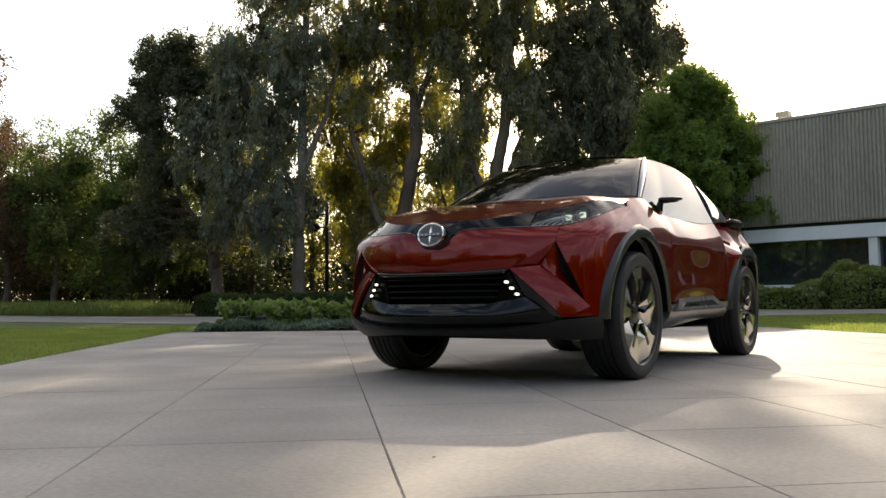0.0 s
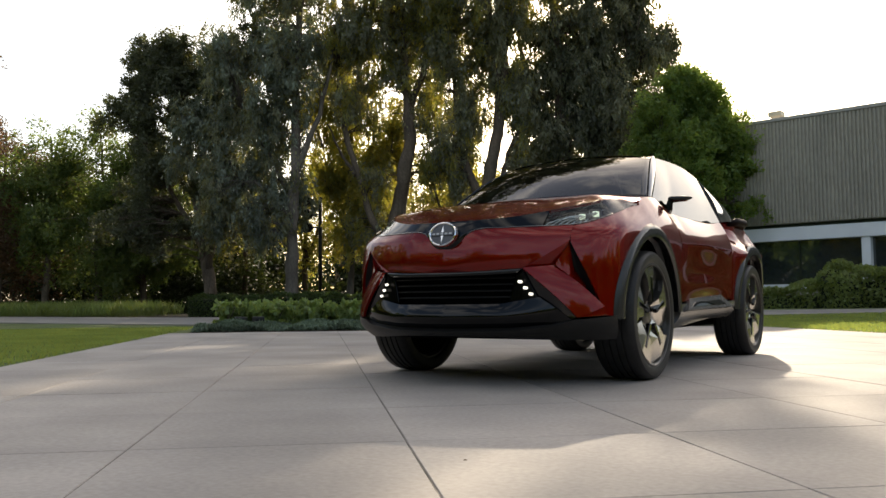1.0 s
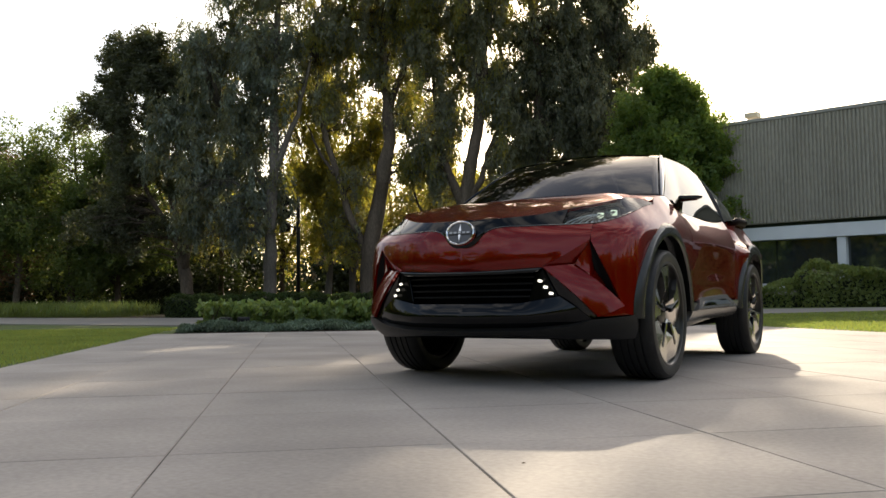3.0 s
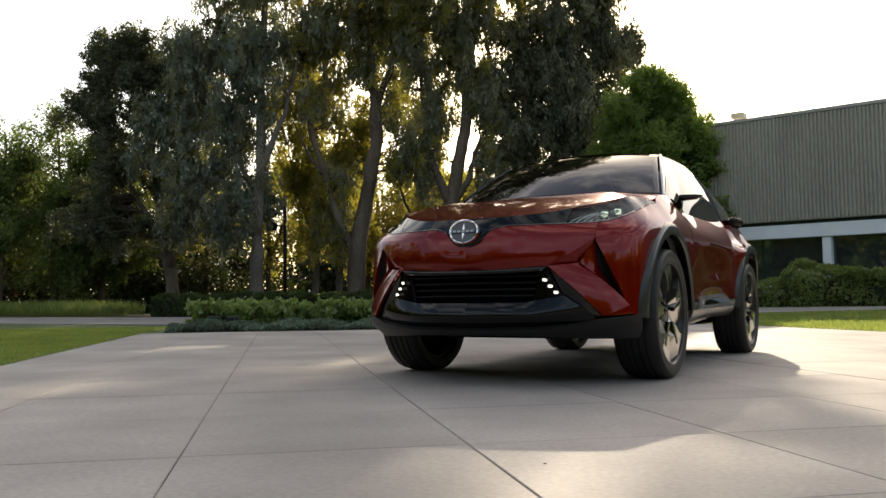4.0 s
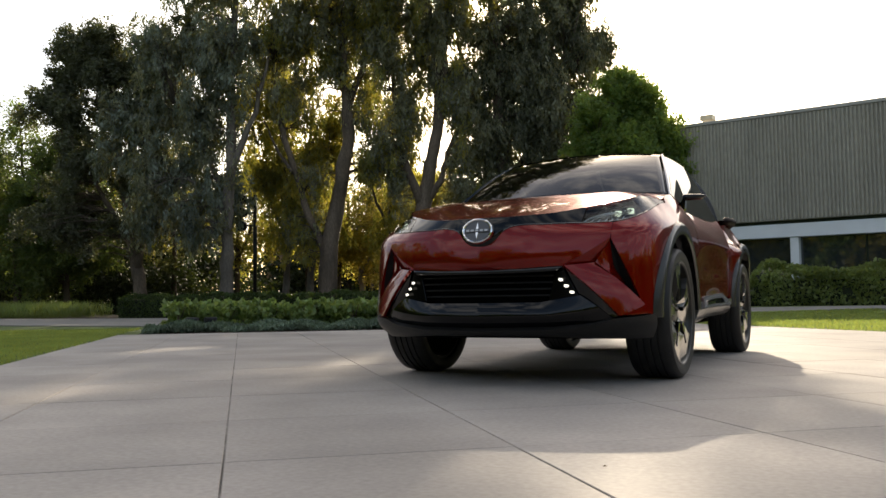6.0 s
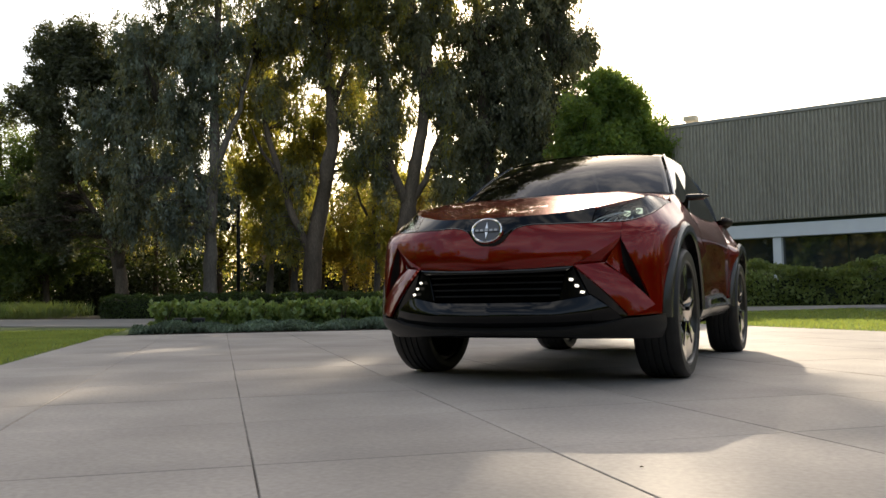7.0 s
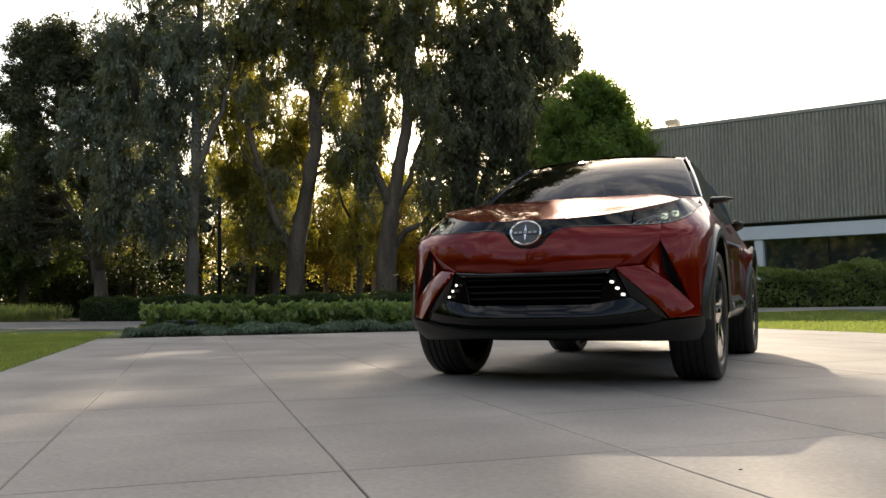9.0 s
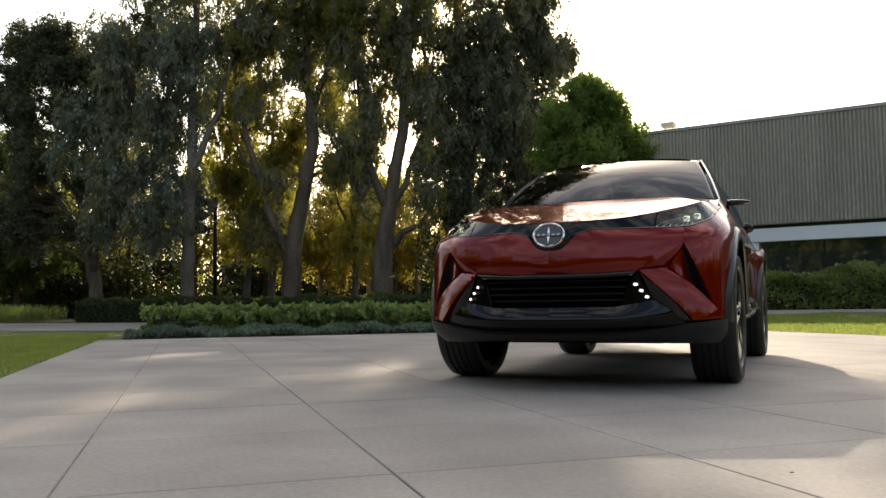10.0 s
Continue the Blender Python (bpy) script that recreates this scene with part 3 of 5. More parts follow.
def build_wheel(parent):
    """One wheel whose outer face looks to +x; its hub is at the origin."""
    wheel = part("wheel", lathe([(-.10, .284), (-.10, .298), (.085, .298), (.112, RIM_R), (.118, RIM_R), (.118, .296),
                                 (.09, .288), (-.07, .276), (-.10, .284)], 64), M["rim_dark"], parent, "dark alloy wheel", 35)
    prof = [(-.118, .300), (-.132, .33), (-.128, .358), (-.112, .374), (-.085, .379)]
    for gx in (-.06, -.02, .02, .06):
        prof += [(gx - .006, .380), (gx - .005, .372), (gx + .005, .372), (gx + .006, .380)]
    prof += [(.085, .379), (.112, .374), (.128, .358), (.132, .33), (.118, .300)]
    bm = lathe(prof, 96)
    for k in range(60):
        a = 2 * math.pi * k / 60
        for s in (-1, 1):
            block(bm, (.088, -.004, .360), (.120, .004, .3722), 0,
                  Matrix.Rotation(a, 4, "X") @ Matrix.Diagonal((s, 1, 1, 1)) @ Matrix.Rotation(radians(18), 4, "Z"))
    tyre = part("tyre", bm, M["rubber"], wheel, "black rubber tyre with a blocky tread", 35)
    # bright outer lip
    part("rim_lip", lathe([(.112, RIM_R + .002), (.123, RIM_R), (.124, .296), (.118, .290), (.10, .290)], 96), M["rim_dark"], wheel,
         "dark rim edge", 30)
    # five broad swept blades, each with a bright face and a darker turned-down side
    for k in range(5):
        bm = bmesh.new()
        a0 = 2 * math.pi * k / 5 + .25
        outline = [(.055, -.52), (.070, .50), (.15, .42), (.225, .42), (.295, .54), (.295, -.57), (.20, -.62), (.12, -.58)]
        top, low = [], []
        for r, t in outline:
            a = a0 + t * (1.0 if r > .1 else 1.2)
            lift = .100 - .03 * (r < .1) + (.014 if t > 0 else -.016)
            top.append(bm.verts.new((lift, r * math.cos(a), r * math.sin(a))))
            low.append(bm.verts.new((lift - .05, (r + .004) * math.cos(a + .03), (r + .004) * math.sin(a + .03))))
        ridge = [bm.verts.new((.112 - .03 * (r < .1), r * math.cos(a0 + t), r * math.sin(a0 + t))) for r, t in ((.07, .0), (.16, -.07), (.292, -.05))]
        up = [top[1], top[2], top[3], top[4]]
        dn = [top[0], top[7], top[6], top[5]]
        for row, flip in ((up, False), (dn, True)):
            chain = [ridge[0], ridge[1], ridge[1], ridge[2]]
            for i in range(3):
                f = [row[i], row[i + 1], chain[i + 1], chain[i]]
                f = [v for n, v in enumerate(f) if v not in f[:n]]
                bm.faces.new(f[::-1] if flip else f)
        n = len(top)
        for i in range(n):
            if {i, (i + 1) % n} not in ({0, 1}, {4, 5}):
                f = bm.faces.new((top[i], top[(i + 1) % n], low[(i + 1) % n], low[i]))
                f.material_index = 1
        bmesh.ops.recalc_face_normals(bm, faces=bm.faces)
        part("spoke", bm, [M["rim_bright"], M["rim_dark"]], wheel, "broad twisted machined spoke")
    part("hub_cap", lathe([(.02, .075), (.075, .070), (.085, .045), (.085, .0)], 40), M["rim_dark"], wheel, "black hub cap", 30)
    part("brake_shield", lathe([(-.045, .05), (-.045, .285), (-.060, .285), (-.060, .05)], 48), M["void"], wheel, "black shield behind the brake", 30)
    part("brake_disc", lathe([(.0, .0), (.0, .20), (-.025, .20), (-.025, .0)], 48), M["steel"], wheel, "grey steel brake disc", 30)
    bm = bmesh.new()
    block(bm, (-.05, .08, -.08), (.03, .21, .08), .015)
    part("brake_caliper", bm, M["black_gloss"], wheel, "black brake caliper")
    for k in range(5):
        bm = bmesh.new()
        block(bm, (.090, .070, -.017), (.1165, .225, .010), .004, Matrix.Rotation(2 * math.pi * k / 5 + .25, 4, "X") @ Matrix.Rotation(.10, 4, "X"))
        part("spoke_slot", bm, M["black_gloss"], wheel, "black slot along the spoke")
    return wheel


def build_car():
    car = tagged(new("car"), "metallic red crossover car with black roof parked on the paving", "car")
    red, black, clad, glass, dark = M["paint"], M["black_gloss"], M["cladding"], M["car_glass"], M["void"]

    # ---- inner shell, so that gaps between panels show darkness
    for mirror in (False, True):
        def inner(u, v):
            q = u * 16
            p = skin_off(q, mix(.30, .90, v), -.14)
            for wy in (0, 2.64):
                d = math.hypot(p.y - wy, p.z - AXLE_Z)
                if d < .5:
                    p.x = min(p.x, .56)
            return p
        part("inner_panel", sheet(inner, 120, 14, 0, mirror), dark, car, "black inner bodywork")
    bm = bmesh.new()
    block(bm, (-.58, -.70, .25), (.58, 3.25, .34), .02)
    part("underbody", bm, dark, car, "black undertray")
    bm = bmesh.new()
    block(bm, (-.62, -.45, .80), (.62, 3.1, .92), .04)
    part("bulkhead", bm, dark, car, "black inner structure under the bonnet")

    # ---- front fascia
    zg = .635                                        # upper edge of the grille
    A, B = fx(.468, .650), fx(.690, .800)
    T3 = fx(.690, .884)
    low = [fx(x, zg + .02 * (x / .47) ** 2) for x in (0, .1, .2, .3, .4)] + [A, B]
    high = [(T3[0] * k / 72, band_low(T3[0] * k / 72)) for k in range(73)]
    half = coons(low, high, [low[0], high[0]], [B, high[-1]])
    def fascia(u, v):
        t = 2 * u - 1
        q, z = half(abs(t), v)
        p = skin_off(q, z, .004)
        p.y += .018 * math.exp(-(v / .16) ** 2) * (1 - smooth(.55, .8, abs(t)))
        return Vector((math.copysign(p.x, t), p.y, p.z))
    part("front_bumper", sheet(fascia, 150, 20), red, car, "red front bumper skin", 40)

    # upper wedge that leads to the vent, blade below it, short flank below the vent
    Cc, D = fx(.625, .668), fx(.838, .436)
    E_, F_ = fx(.722, .378), fx(.850, .388)
    def pushed(patch, f):
        def g(u, v):
            q, z = patch(u, v)
            return skin_off(q, z, f(u, v))
        return g
    both("bumper_wedge", pushed(quad(A, Cc, B, mid2(A, B, .5)), lambda u, v: .006 - .045 * u * (1 - v)), 10, 10, red, car, "red faceted wedge beside the vent")
    both("bumper_blade", pushed(quad(A, E_, D, Cc), lambda u, v: .012 + .018 * (1 - v) - .035 * v * (1 - u)), 16, 10, red, car, "red slanting blade below the vent")
    both("bumper_corner", pushed(quad(E_, F_, F_, D), lambda u, v: .010), 8, 6, red, car, "red lower bumper corner")
    # vent: dark pocket with a sloping inner wall
    V1, V2, V3 = fx(.690, .800), fx(.630, .672), fx(.828, .452)
    both("vent_wall", pushed(coons([V2, V3], [V1, V1], [V2, V1], [V3, V1]), lambda u, v: -.085 * min(1, 4 * u * (1 - u) + .2) * (1 - v * .8)), 14, 10, M["black_matt"], car, "black vent pocket", 0)
    S_ = mid2(V2, mid2(V1, V3, .5), .62)
    S2 = mid2(S_, V3, .88)
    both("vent_facet", pushed(coons([Cc, V3], [V1, S_, S2], [Cc, V1], [V3, S2]), lambda u, v: -.010 - .055 * v * min(1, 3 * u) * (1 - u * .5)), 14, 8, red, car, "red folded face inside the vent")

    # ---- grille
    gtop = [fx(.0, zg - .003), fx(.25, zg), fx(.462, zg + .012)]
    for mirror in (False, True):
        part("grille_back", sheet(pushed(quad(fx(0, .40), fx(.42, .40), fx(.50, .62), fx(0, .64)), lambda u, v: -.10), 20, 4, 0, mirror), dark, car, "black grille recess")
        part("lamp_housing", sheet(pushed(quad(fx(.385, .455), fx(.545, .475), fx(.462, zg + .010), fx(.425, zg - .015)), lambda u, v: -.004 - .03 * (1 - u)), 8, 10, .04, mirror),
             M["black_satin"], car, "black daytime lamp housing")
    part("grille_surround", sheet(across(pushed(coons([fx(0, zg - .022), fx(.25, zg - .020), fx(.43, zg - .012)], gtop, [fx(0, zg - .022), gtop[0]], [fx(.43, zg - .012), gtop[-1]]),
         lambda u, v: .004)), 48, 2, .05), M["black_gloss"], car, "gloss black grille surround")
    for z in (.600, .564, .528, .492):
        bm = bmesh.new()
        w = .455 - (.60 - z) * .35
        pts = []
        for k in range(25):
            x = mix(-w, w, k / 24)
            p = skin_off(*fx(abs(x), z), -.045)
            pts.append((math.copysign(p.x, x), p.y, p.z))
        tube(bm, pts, .0045, 6)
        part("grille_slat", bm, M["slat"], car, "thin dark grille bar")
    # daytime lamps: three square lamps on each side
    for s in (1, -1):
        for k in range(3):
            x, z = mix(.455, .510, k / 2), mix(.575, .507, k / 2)
            p = skin(*fx(x, z))
            bm = bmesh.new()
            block(bm, (-.0064, -.012, -.0060), (.0064, .012, .0060), .0008,
                  Matrix.Translation((s * p.x, p.y - .012, p.z)) @ Matrix.Rotation(radians(-18 * s), 4, "Z") @ Matrix.Rotation(radians(24 * s), 4, "Y"))
            part("daytime_lamp", bm, M["lamp_on"], car, "small square white lamp, lit")

    # ---- lower bumper: gloss black skirt, then the matt lip that runs round to the wheels
    part("lower_grille", sheet(across(pushed(coons([fx(0, .308), fx(.40, .315), fx(.60, .336), fx(.70, .364)], [fx(0, .452), fx(.34, .455), fx(.545, .492)],
             [fx(0, .308), fx(0, .452)], [fx(.70, .364), fx(.545, .490)]), lambda u, v: (-.012 + .040 * smooth(0, .5, v) - .034 * max(0, (v - .5) / .5) ** 1.5) * (1 - .6 * u ** 3))), 72, 18, .04), M["black_band"], car, "gloss black lower bumper with a curved shelf", 60)
    for mirror in (False, True):
        part("bumper_cheek", sheet(pushed(coons([fx(.545, .490), fx(.70, .368)], [fx(.475, .640), fx(.722, .378)], [fx(.545, .490), fx(.475, .640)], [fx(.70, .368), fx(.722, .378)]),
             lambda u, v: .003 - .02 * (1 - u) * (1 - v)), 12, 4, .03, mirror), M["black_gloss"], car, "dark bumper edge", 40)
    part("chin_spoiler", sheet(across(pushed(coons([fx(0, .264), fx(.35, .260), fx(.65, .246), fx(.82, .243), sy(-.50, .246)], [fx(0, .306), fx(.4, .313), fx(.60, .334), fx(.70, .362), fx(.850, .380), sy(-.545, .384)],
             [fx(0, .264), fx(0, .306)], [sy(-.50, .246), sy(-.545, .384)]), lambda u, v: .018 - .030 * (1 - v) ** 2)), 80, 6, .06), M["chin"], car, "dark grey plastic chin lip", 40)

    # ---- black band with the headlamps
    def band(u, v):
        q = u * 6.9
        return (q, mix(band_low(q), band_top(q), v))
    def nose_band(u, v):
        t = 2 * u - 1
        q, z = band(abs(t) * .34, v)
        p = skin_off(q, z, .003)
        p.y -= .020 * math.exp(-(p.x / .12) ** 4) * smooth(.0, .22, v) * (1 - smooth(.7, 1.0, v))
        return Vector((math.copysign(max(p.x, 0.0), t), p.y, p.z))
    part("bonnet_band", sheet(nose_band, 96, 14, .02), M["black_band"], car, "gloss black band across the nose with a shield below the emblem", 40)
    for s in (1, -1):
        bm = bmesh.new()
        pts = []
        for k in range(61):
            q = mix(.50, 4.6, k / 60)
            p = skin_off(q, band_low(q) + .002, .005)
            pts.append((s * p.x, p.y, p.z))
        tube(bm, pts, .0032, 6)
        part("band_trim", bm, M["black_lacquer"], car, "fine gloss black trim under the nose band")
    for mirror in (False, True):
        lamp = part("headlamp", sheet(on(lambda u, v: band(.34 + u * .66, v), -.06), 24, 6, .0, mirror), M["void"], car, "long swept headlamp with black inside")
        part("lamp_glass", sheet(on(lambda u, v: band(.345 + u * .65, v), .003), 26, 6, .012, mirror), M["lens"], lamp, "clear headlamp cover", 40)
        sgn = -1 if mirror else 1
        for k in range(7):
            bm = bmesh.new()
            u0 = .345 + k * .026
            pts = []
            for i in range(13):
                t = i / 12
                p = skin_off(*band(u0 + .12 * t, .12 + .60 * t ** .55 - .22 * t ** 3), -.012)
                pts.append((p.x * sgn, p.y, p.z))
            tube(bm, pts, .0040, 5)
            part("light_line", bm, M["chrome"], lamp, "fine bright line inside the lamp")
        for k in range(2):
            q, z = band(.475 + .07 * k, .60)
            p = skin_off(q, z, -.040)
            bm = bmesh.new()
            block(bm, (-.033, -.03, -.028), (.033, .02, .028), .008, Matrix.Translation((sgn * p.x, p.y, p.z)) @ Matrix.Rotation(radians(32 * sgn), 4, "Z"))
            part("projector", bm, M["rim_dark"], lamp, "square bright lamp reflector")
            bm = bmesh.new()
            block(bm, (-.019, -.036, -.016), (.019, -.028, .016), .005, Matrix.Translation((sgn * p.x, p.y, p.z)) @ Matrix.Rotation(radians(32 * sgn), 4, "Z"))
            part("bulb", bm, M["lamp_dim"], lamp, "pale glowing lamp")

    # ---- emblem
    tilt = Matrix.Rotation(radians(90 - 14), 4, "X")
    badge = part("emblem", lathe([(-.004, 0), (.012, .080), (.020, .085), (.024, .092), (.020, .099), (.0, .102)], 64), M["chrome"], car, "round chrome emblem", 25)
    badge.matrix_basis = Matrix.Translation((0, -.936, .852)) @ tilt @ Matrix.Diagonal((.93, .72, .93, 1)) @ Matrix.Rotation(radians(-90), 4, "Y")
    bm = bmesh.new()
    prism(bm, [(.082 * math.cos(a), .082 * math.sin(a)) for a in [2 * math.pi * k / 48 for k in range(48)]], .010, .016)
    field = part("emblem_field", bm, M["emblem_dark"], badge, "dark emblem field")
    field.matrix_basis = Matrix.Rotation(radians(90), 4, "Y")
    bm = bmesh.new()
    star = []
    for k in range(4):
        for r, da in ((.016, -.785), (.086 if k % 2 else .03, 0)):
            a = math.pi / 2 * k + da
            star.append((r * math.cos(a), r * math.sin(a)))
    prism(bm, star, .016, .022, .8)
    st = part("emblem_star", bm, M["chrome"], badge, "upright chrome star")
    st.matrix_basis = Matrix.Rotation(radians(90), 4, "Y")
    bm = bmesh.new()
    block(bm, (-.080, -.015, .016), (.080, .015, .024), .003)
    bar = part("emblem_bar", bm, M["emblem_dark"], badge, "dark bar across the emblem")
    bar.matrix_basis = Matrix.Rotation(radians(90), 4, "Y")
    bm = bmesh.new()
    for k in range(5):
        x = -.060 + .030 * k
        block(bm, (x - .010, -.0075, .024), (x + .010, .0075, .0255), .001)
    marks = part("emblem_mark", bm, M["emblem_pale"], badge, "chrome blocks on the bar")
    marks.matrix_basis = Matrix.Rotation(radians(90), 4, "Y")

    # ---- bonnet
    def edge(a):
        if a < .72:
            q = a / .72 * 6.9
            return skin_off(q, band_top(q), .0)
        y = mix(skin(6.9, band_top(6.9)).y, .44, (a - .72) / .28)
        zc = crest(y)
        return skin(solve(out_y, y, 0, 16), zc)
    def bonnet(u, v):
        s, a = (-1 if u < .5 else 1), abs(2 * u - 1)
        e = edge(a)
        xr = .735 * a ** .75
        r = Vector((xr, .06 + .24 * (xr / .735) ** 2 + .17 * (xr / .735) ** 10, 1.154 - .004 * a ** 12))
        p = e.lerp(r, v)
        p.z = mix(e.z, r.z, 1 - (1 - v) ** 1.45) + .006 * math.sin(math.pi * v) * math.exp(-((a - .45) / .16) ** 2) - .012 * math.sin(math.pi * v) * math.exp(-(a / .25) ** 2)
        p.x *= s
        return p
    part("bonnet", sheet(bonnet, 80, 24, .015), red, car, "glossy red bonnet", 40)

    # ---- front wings round the wheel arches
    def ring(y0, r, a0, a1, n=40):
        return [sy(y0 - r * math.cos(a), AXLE_Z + r * math.sin(a)) for a in [mix(a0, a1, k / n) for k in range(n + 1)]]
    def polar(inner, outer):
        def f(u, v):
            return along(inner, u).lerp(along(outer, u), v)
        return f
    inn = ring(0, .546, 0.0, math.pi - .10)
    outl = [F_, D, V3, V1, fx(.690, .884)] + [(q, band_low(q) - .003) for q in (3.6, 4.1, 4.6, 5.1, 5.6, 6.2, 6.9)] \
        + [sy(y, crest(y) - .002) for y in (.05, .2, .36, .44, .52, .595)] + [sy(.607, 1.0), sy(.625, .8), sy(.64, .60), sy(.60, .46)]
    both("front_wing", on(polar(inn, outl), .004), 110, 14, red, car, "glossy red front wing")
    # ---- cladding round the arches
    def arch(y0, a0, a1, ro, ri):
        def g(u, v):
            a = mix(a0, a1, u)
            r = mix(ri, ro, v)
            q, z = sy(y0 - r * math.cos(a), max(.245, AXLE_Z + r * math.sin(a)))
            p = skin_off(q, z, .006 + .022 * math.sin(math.pi * min(1, v + .08)) ** .6)
            p.x = min(p.x, .936)
            return p
        return g
    both("arch_cladding", arch(0, -.03, math.pi - .02, .553, .474), 64, 6, clad, car, "dark grey plastic wheel arch trim", .10)
    both("arch_cladding", arch(2.64, .02, math.pi + .22, .563, .478), 64, 6, clad, car, "dark grey plastic wheel arch trim", .10)
    # ---- doors
    def door_low(y):
        return .455 + .02 * (y - .6) / 1.5
    dl = [sy(y, door_low(y)) for y in (.61, .9, 1.2, 1.6, 2.02)]
    dh = [sy(y, crest(y)) for y in (.61, .9, 1.2, 1.6, 2.02)]
    both("door", on(coons(dl, dh, [dl[0], sy(.65, .6), sy(.635, .8), dh[0]], [dl[-1], sy(2.06, .7), sy(2.06, .9), dh[-1]]), .003), 40, 24, red, car, "glossy red door")
    # ---- rear quarter
    inn = ring(2.64, .556, .06, math.pi)
    outl = [sy(2.028, .46), sy(2.070, .7), sy(2.070, .9), sy(2.03, 1.10)] + [sy(y, crest(y)) for y in (2.2, 2.45, 2.7, 3.0)] + [(14.6, 1.16), (14.8, .9), (14.8, .6), (14.2, .38)]
    def haunch(u, v):
        q, z = polar(inn, outl)(u, v)
        p = skin_off(q, z, .004)
        p.x -= .075 * smooth(.84, 1.06, p.z) * (1 - smooth(2.3, 2.6, p.y))
        bulge = smooth(2.12, 2.34, p.y) * (1 - smooth(2.9, 3.2, p.y))
        p.x += bulge * (.022 * math.exp(-((p.z - .84) / .08) ** 2) - .080 * smooth(.85, 1.0, p.z) * (1 - smooth(1.03, 1.2, p.z)))
        return p
    both("rear_wing", haunch, 90, 14, red, car, "glossy red rear wing")
    for mirror in (False, True):
        part("tailgate", sheet(on(quad((14.85, .40), (16, .40), (16, 1.1), (14.85, 1.1)), .0), 16, 12, .02, mirror), red, car, "red tailgate")
        part("rear_bumper", sheet(on(quad(sy(3.06, .26), (16, .26), (16, .39), sy(3.10, .38)), .012), 20, 5, .04, mirror), clad, car, "dark grey rear bumper")
    # ---- sills
    both("side_sill", pushed(coons([sy(.50, .250), sy(1.0, .275), sy(1.6, .31), sy(2.12, .32)], [sy(.58, .44), sy(2.06, .46)], [sy(.50, .25), sy(.58, .44)], [sy(2.12, .32), sy(2.06, .46)]), lambda u, v: .014 - .085 * (1 - v) ** 2.2), 24, 12, M["cladding_light"], car, "dark grey plastic side sill", .05)
    ins = coons([sy(.62, .400), sy(1.92, .415)], [sy(.80, .475), sy(1.70, .505)], [sy(.62, .400), sy(.80, .475)], [sy(1.92, .415), sy(1.70, .505)])
    both("sill_insert", pushed(ins, lambda u, v: .040 - .030 * v), 24, 6, M["cladding_light"], car, "raised grey sill blade", .04)
    ins2 = coons([sy(.78, .420), sy(1.74, .432)], [sy(.88, .452), sy(1.62, .470)], [sy(.78, .420), sy(.88, .452)], [sy(1.74, .432), sy(1.62, .470)])
    both("sill_slot", pushed(ins2, lambda u, v: .0375 - .008 * v), 18, 4, black, car, "gloss black slot in the sill", .008)

    # ---- glasshouse
    def ws(u, v):
        s = 2 * u - 1
        lo = Vector((.775 * s, .085 + .25 * s * s, 1.140))
        hi = Vector((.588 * s, .87 + .10 * s * s, 1.544 - .024 * s * s))
        p = lo.lerp(hi, v)
        p.z += .045 * math.sin(math.pi * v) * (1 - .5 * s * s)
        return p
    part("windscreen", sheet(ws, 32, 16, .01), glass, car, "dark tinted windscreen")
    roof_z = spline([(.87, 1.520), (1.2, 1.540), (1.5, 1.546), (1.75, 1.540), (2.5, 1.43), (3.0, 1.27)])
    roof_x = spline([(.87, .592), (1.8, .596), (2.5, .58), (3.05, .50)])
    def roof(u, v):
        s, y = 2 * u - 1, mix(.875 + .10 * (2 * u - 1) ** 2, 3.02, v)
        return Vector((roof_x(y) * s, y, roof_z(y) + .030 * (1 - s * s) - .012 * s ** 8))
    part("roof", sheet(roof, 32, 30, .02), M["black_lacquer"], car, "gloss black roof")
    belt_x = spline([(.44, .775), (.6, .790), (.9, .802), (1.3, .806), (2.02, .800), (2.45, .790), (3.0, .70)])
    def sideglass(u, v):
        yb, yt = mix(.42, 2.03, u), mix(1.03, 2.10, u)
        lo = Vector((belt_x(yb), yb, crest(yb) + .002))
        hi = Vector((roof_x(yt) + .004, yt, roof_z(yt) - .015))
        p = lo.lerp(hi, v)
        p.x += .014 * math.sin(math.pi * v)
        return p
    both("side_window", sideglass, 30, 14, M["side_glass"], car, "dark tinted side window", .01)
    def apillar(u, v):
        a = ws(1.0, v) + Vector((.004, 0, .002))
        b = sideglass(0, v)
        p = a.lerp(b, u)
        p += Vector((.6, -.3, .6)).normalized() * .010 * math.sin(math.pi * u)
        return p
    both("windscreen_pillar", apillar, 8, 20, M["black_lacquer"], car, "gloss black windscreen pillar")
    def cpillar(u, v):
        yb, yt = mix(2.04, 2.98, u), mix(2.11, 3.0, u)
        lo = Vector((belt_x(yb) + .005, yb, crest(yb)))
        hi = Vector((roof_x(yt) + .006, yt, roof_z(yt) - .012))
        p = lo.lerp(hi, v)
        p.x += .03 * math.sin(math.pi * v)
        return p
    both("rear_pillar", cpillar, 20, 12, M["black_lacquer"], car, "gloss black rear pillar")
    def tail(u, v):
        s = 2 * u - 1
        lo = Vector((.72 * s, 3.30 - .10 * s * s, 1.05))
        hi = Vector((.52 * s, 3.02, 1.27 + .03 * (1 - s * s)))
        return lo.lerp(hi, v)
    part("rear_window", sheet(tail, 16, 8, .01), glass, car, "dark tinted rear window")
    bm = bmesh.new()
    block(bm, (-.55, 2.92, 1.262), (.55, 3.22, 1.292), .012)
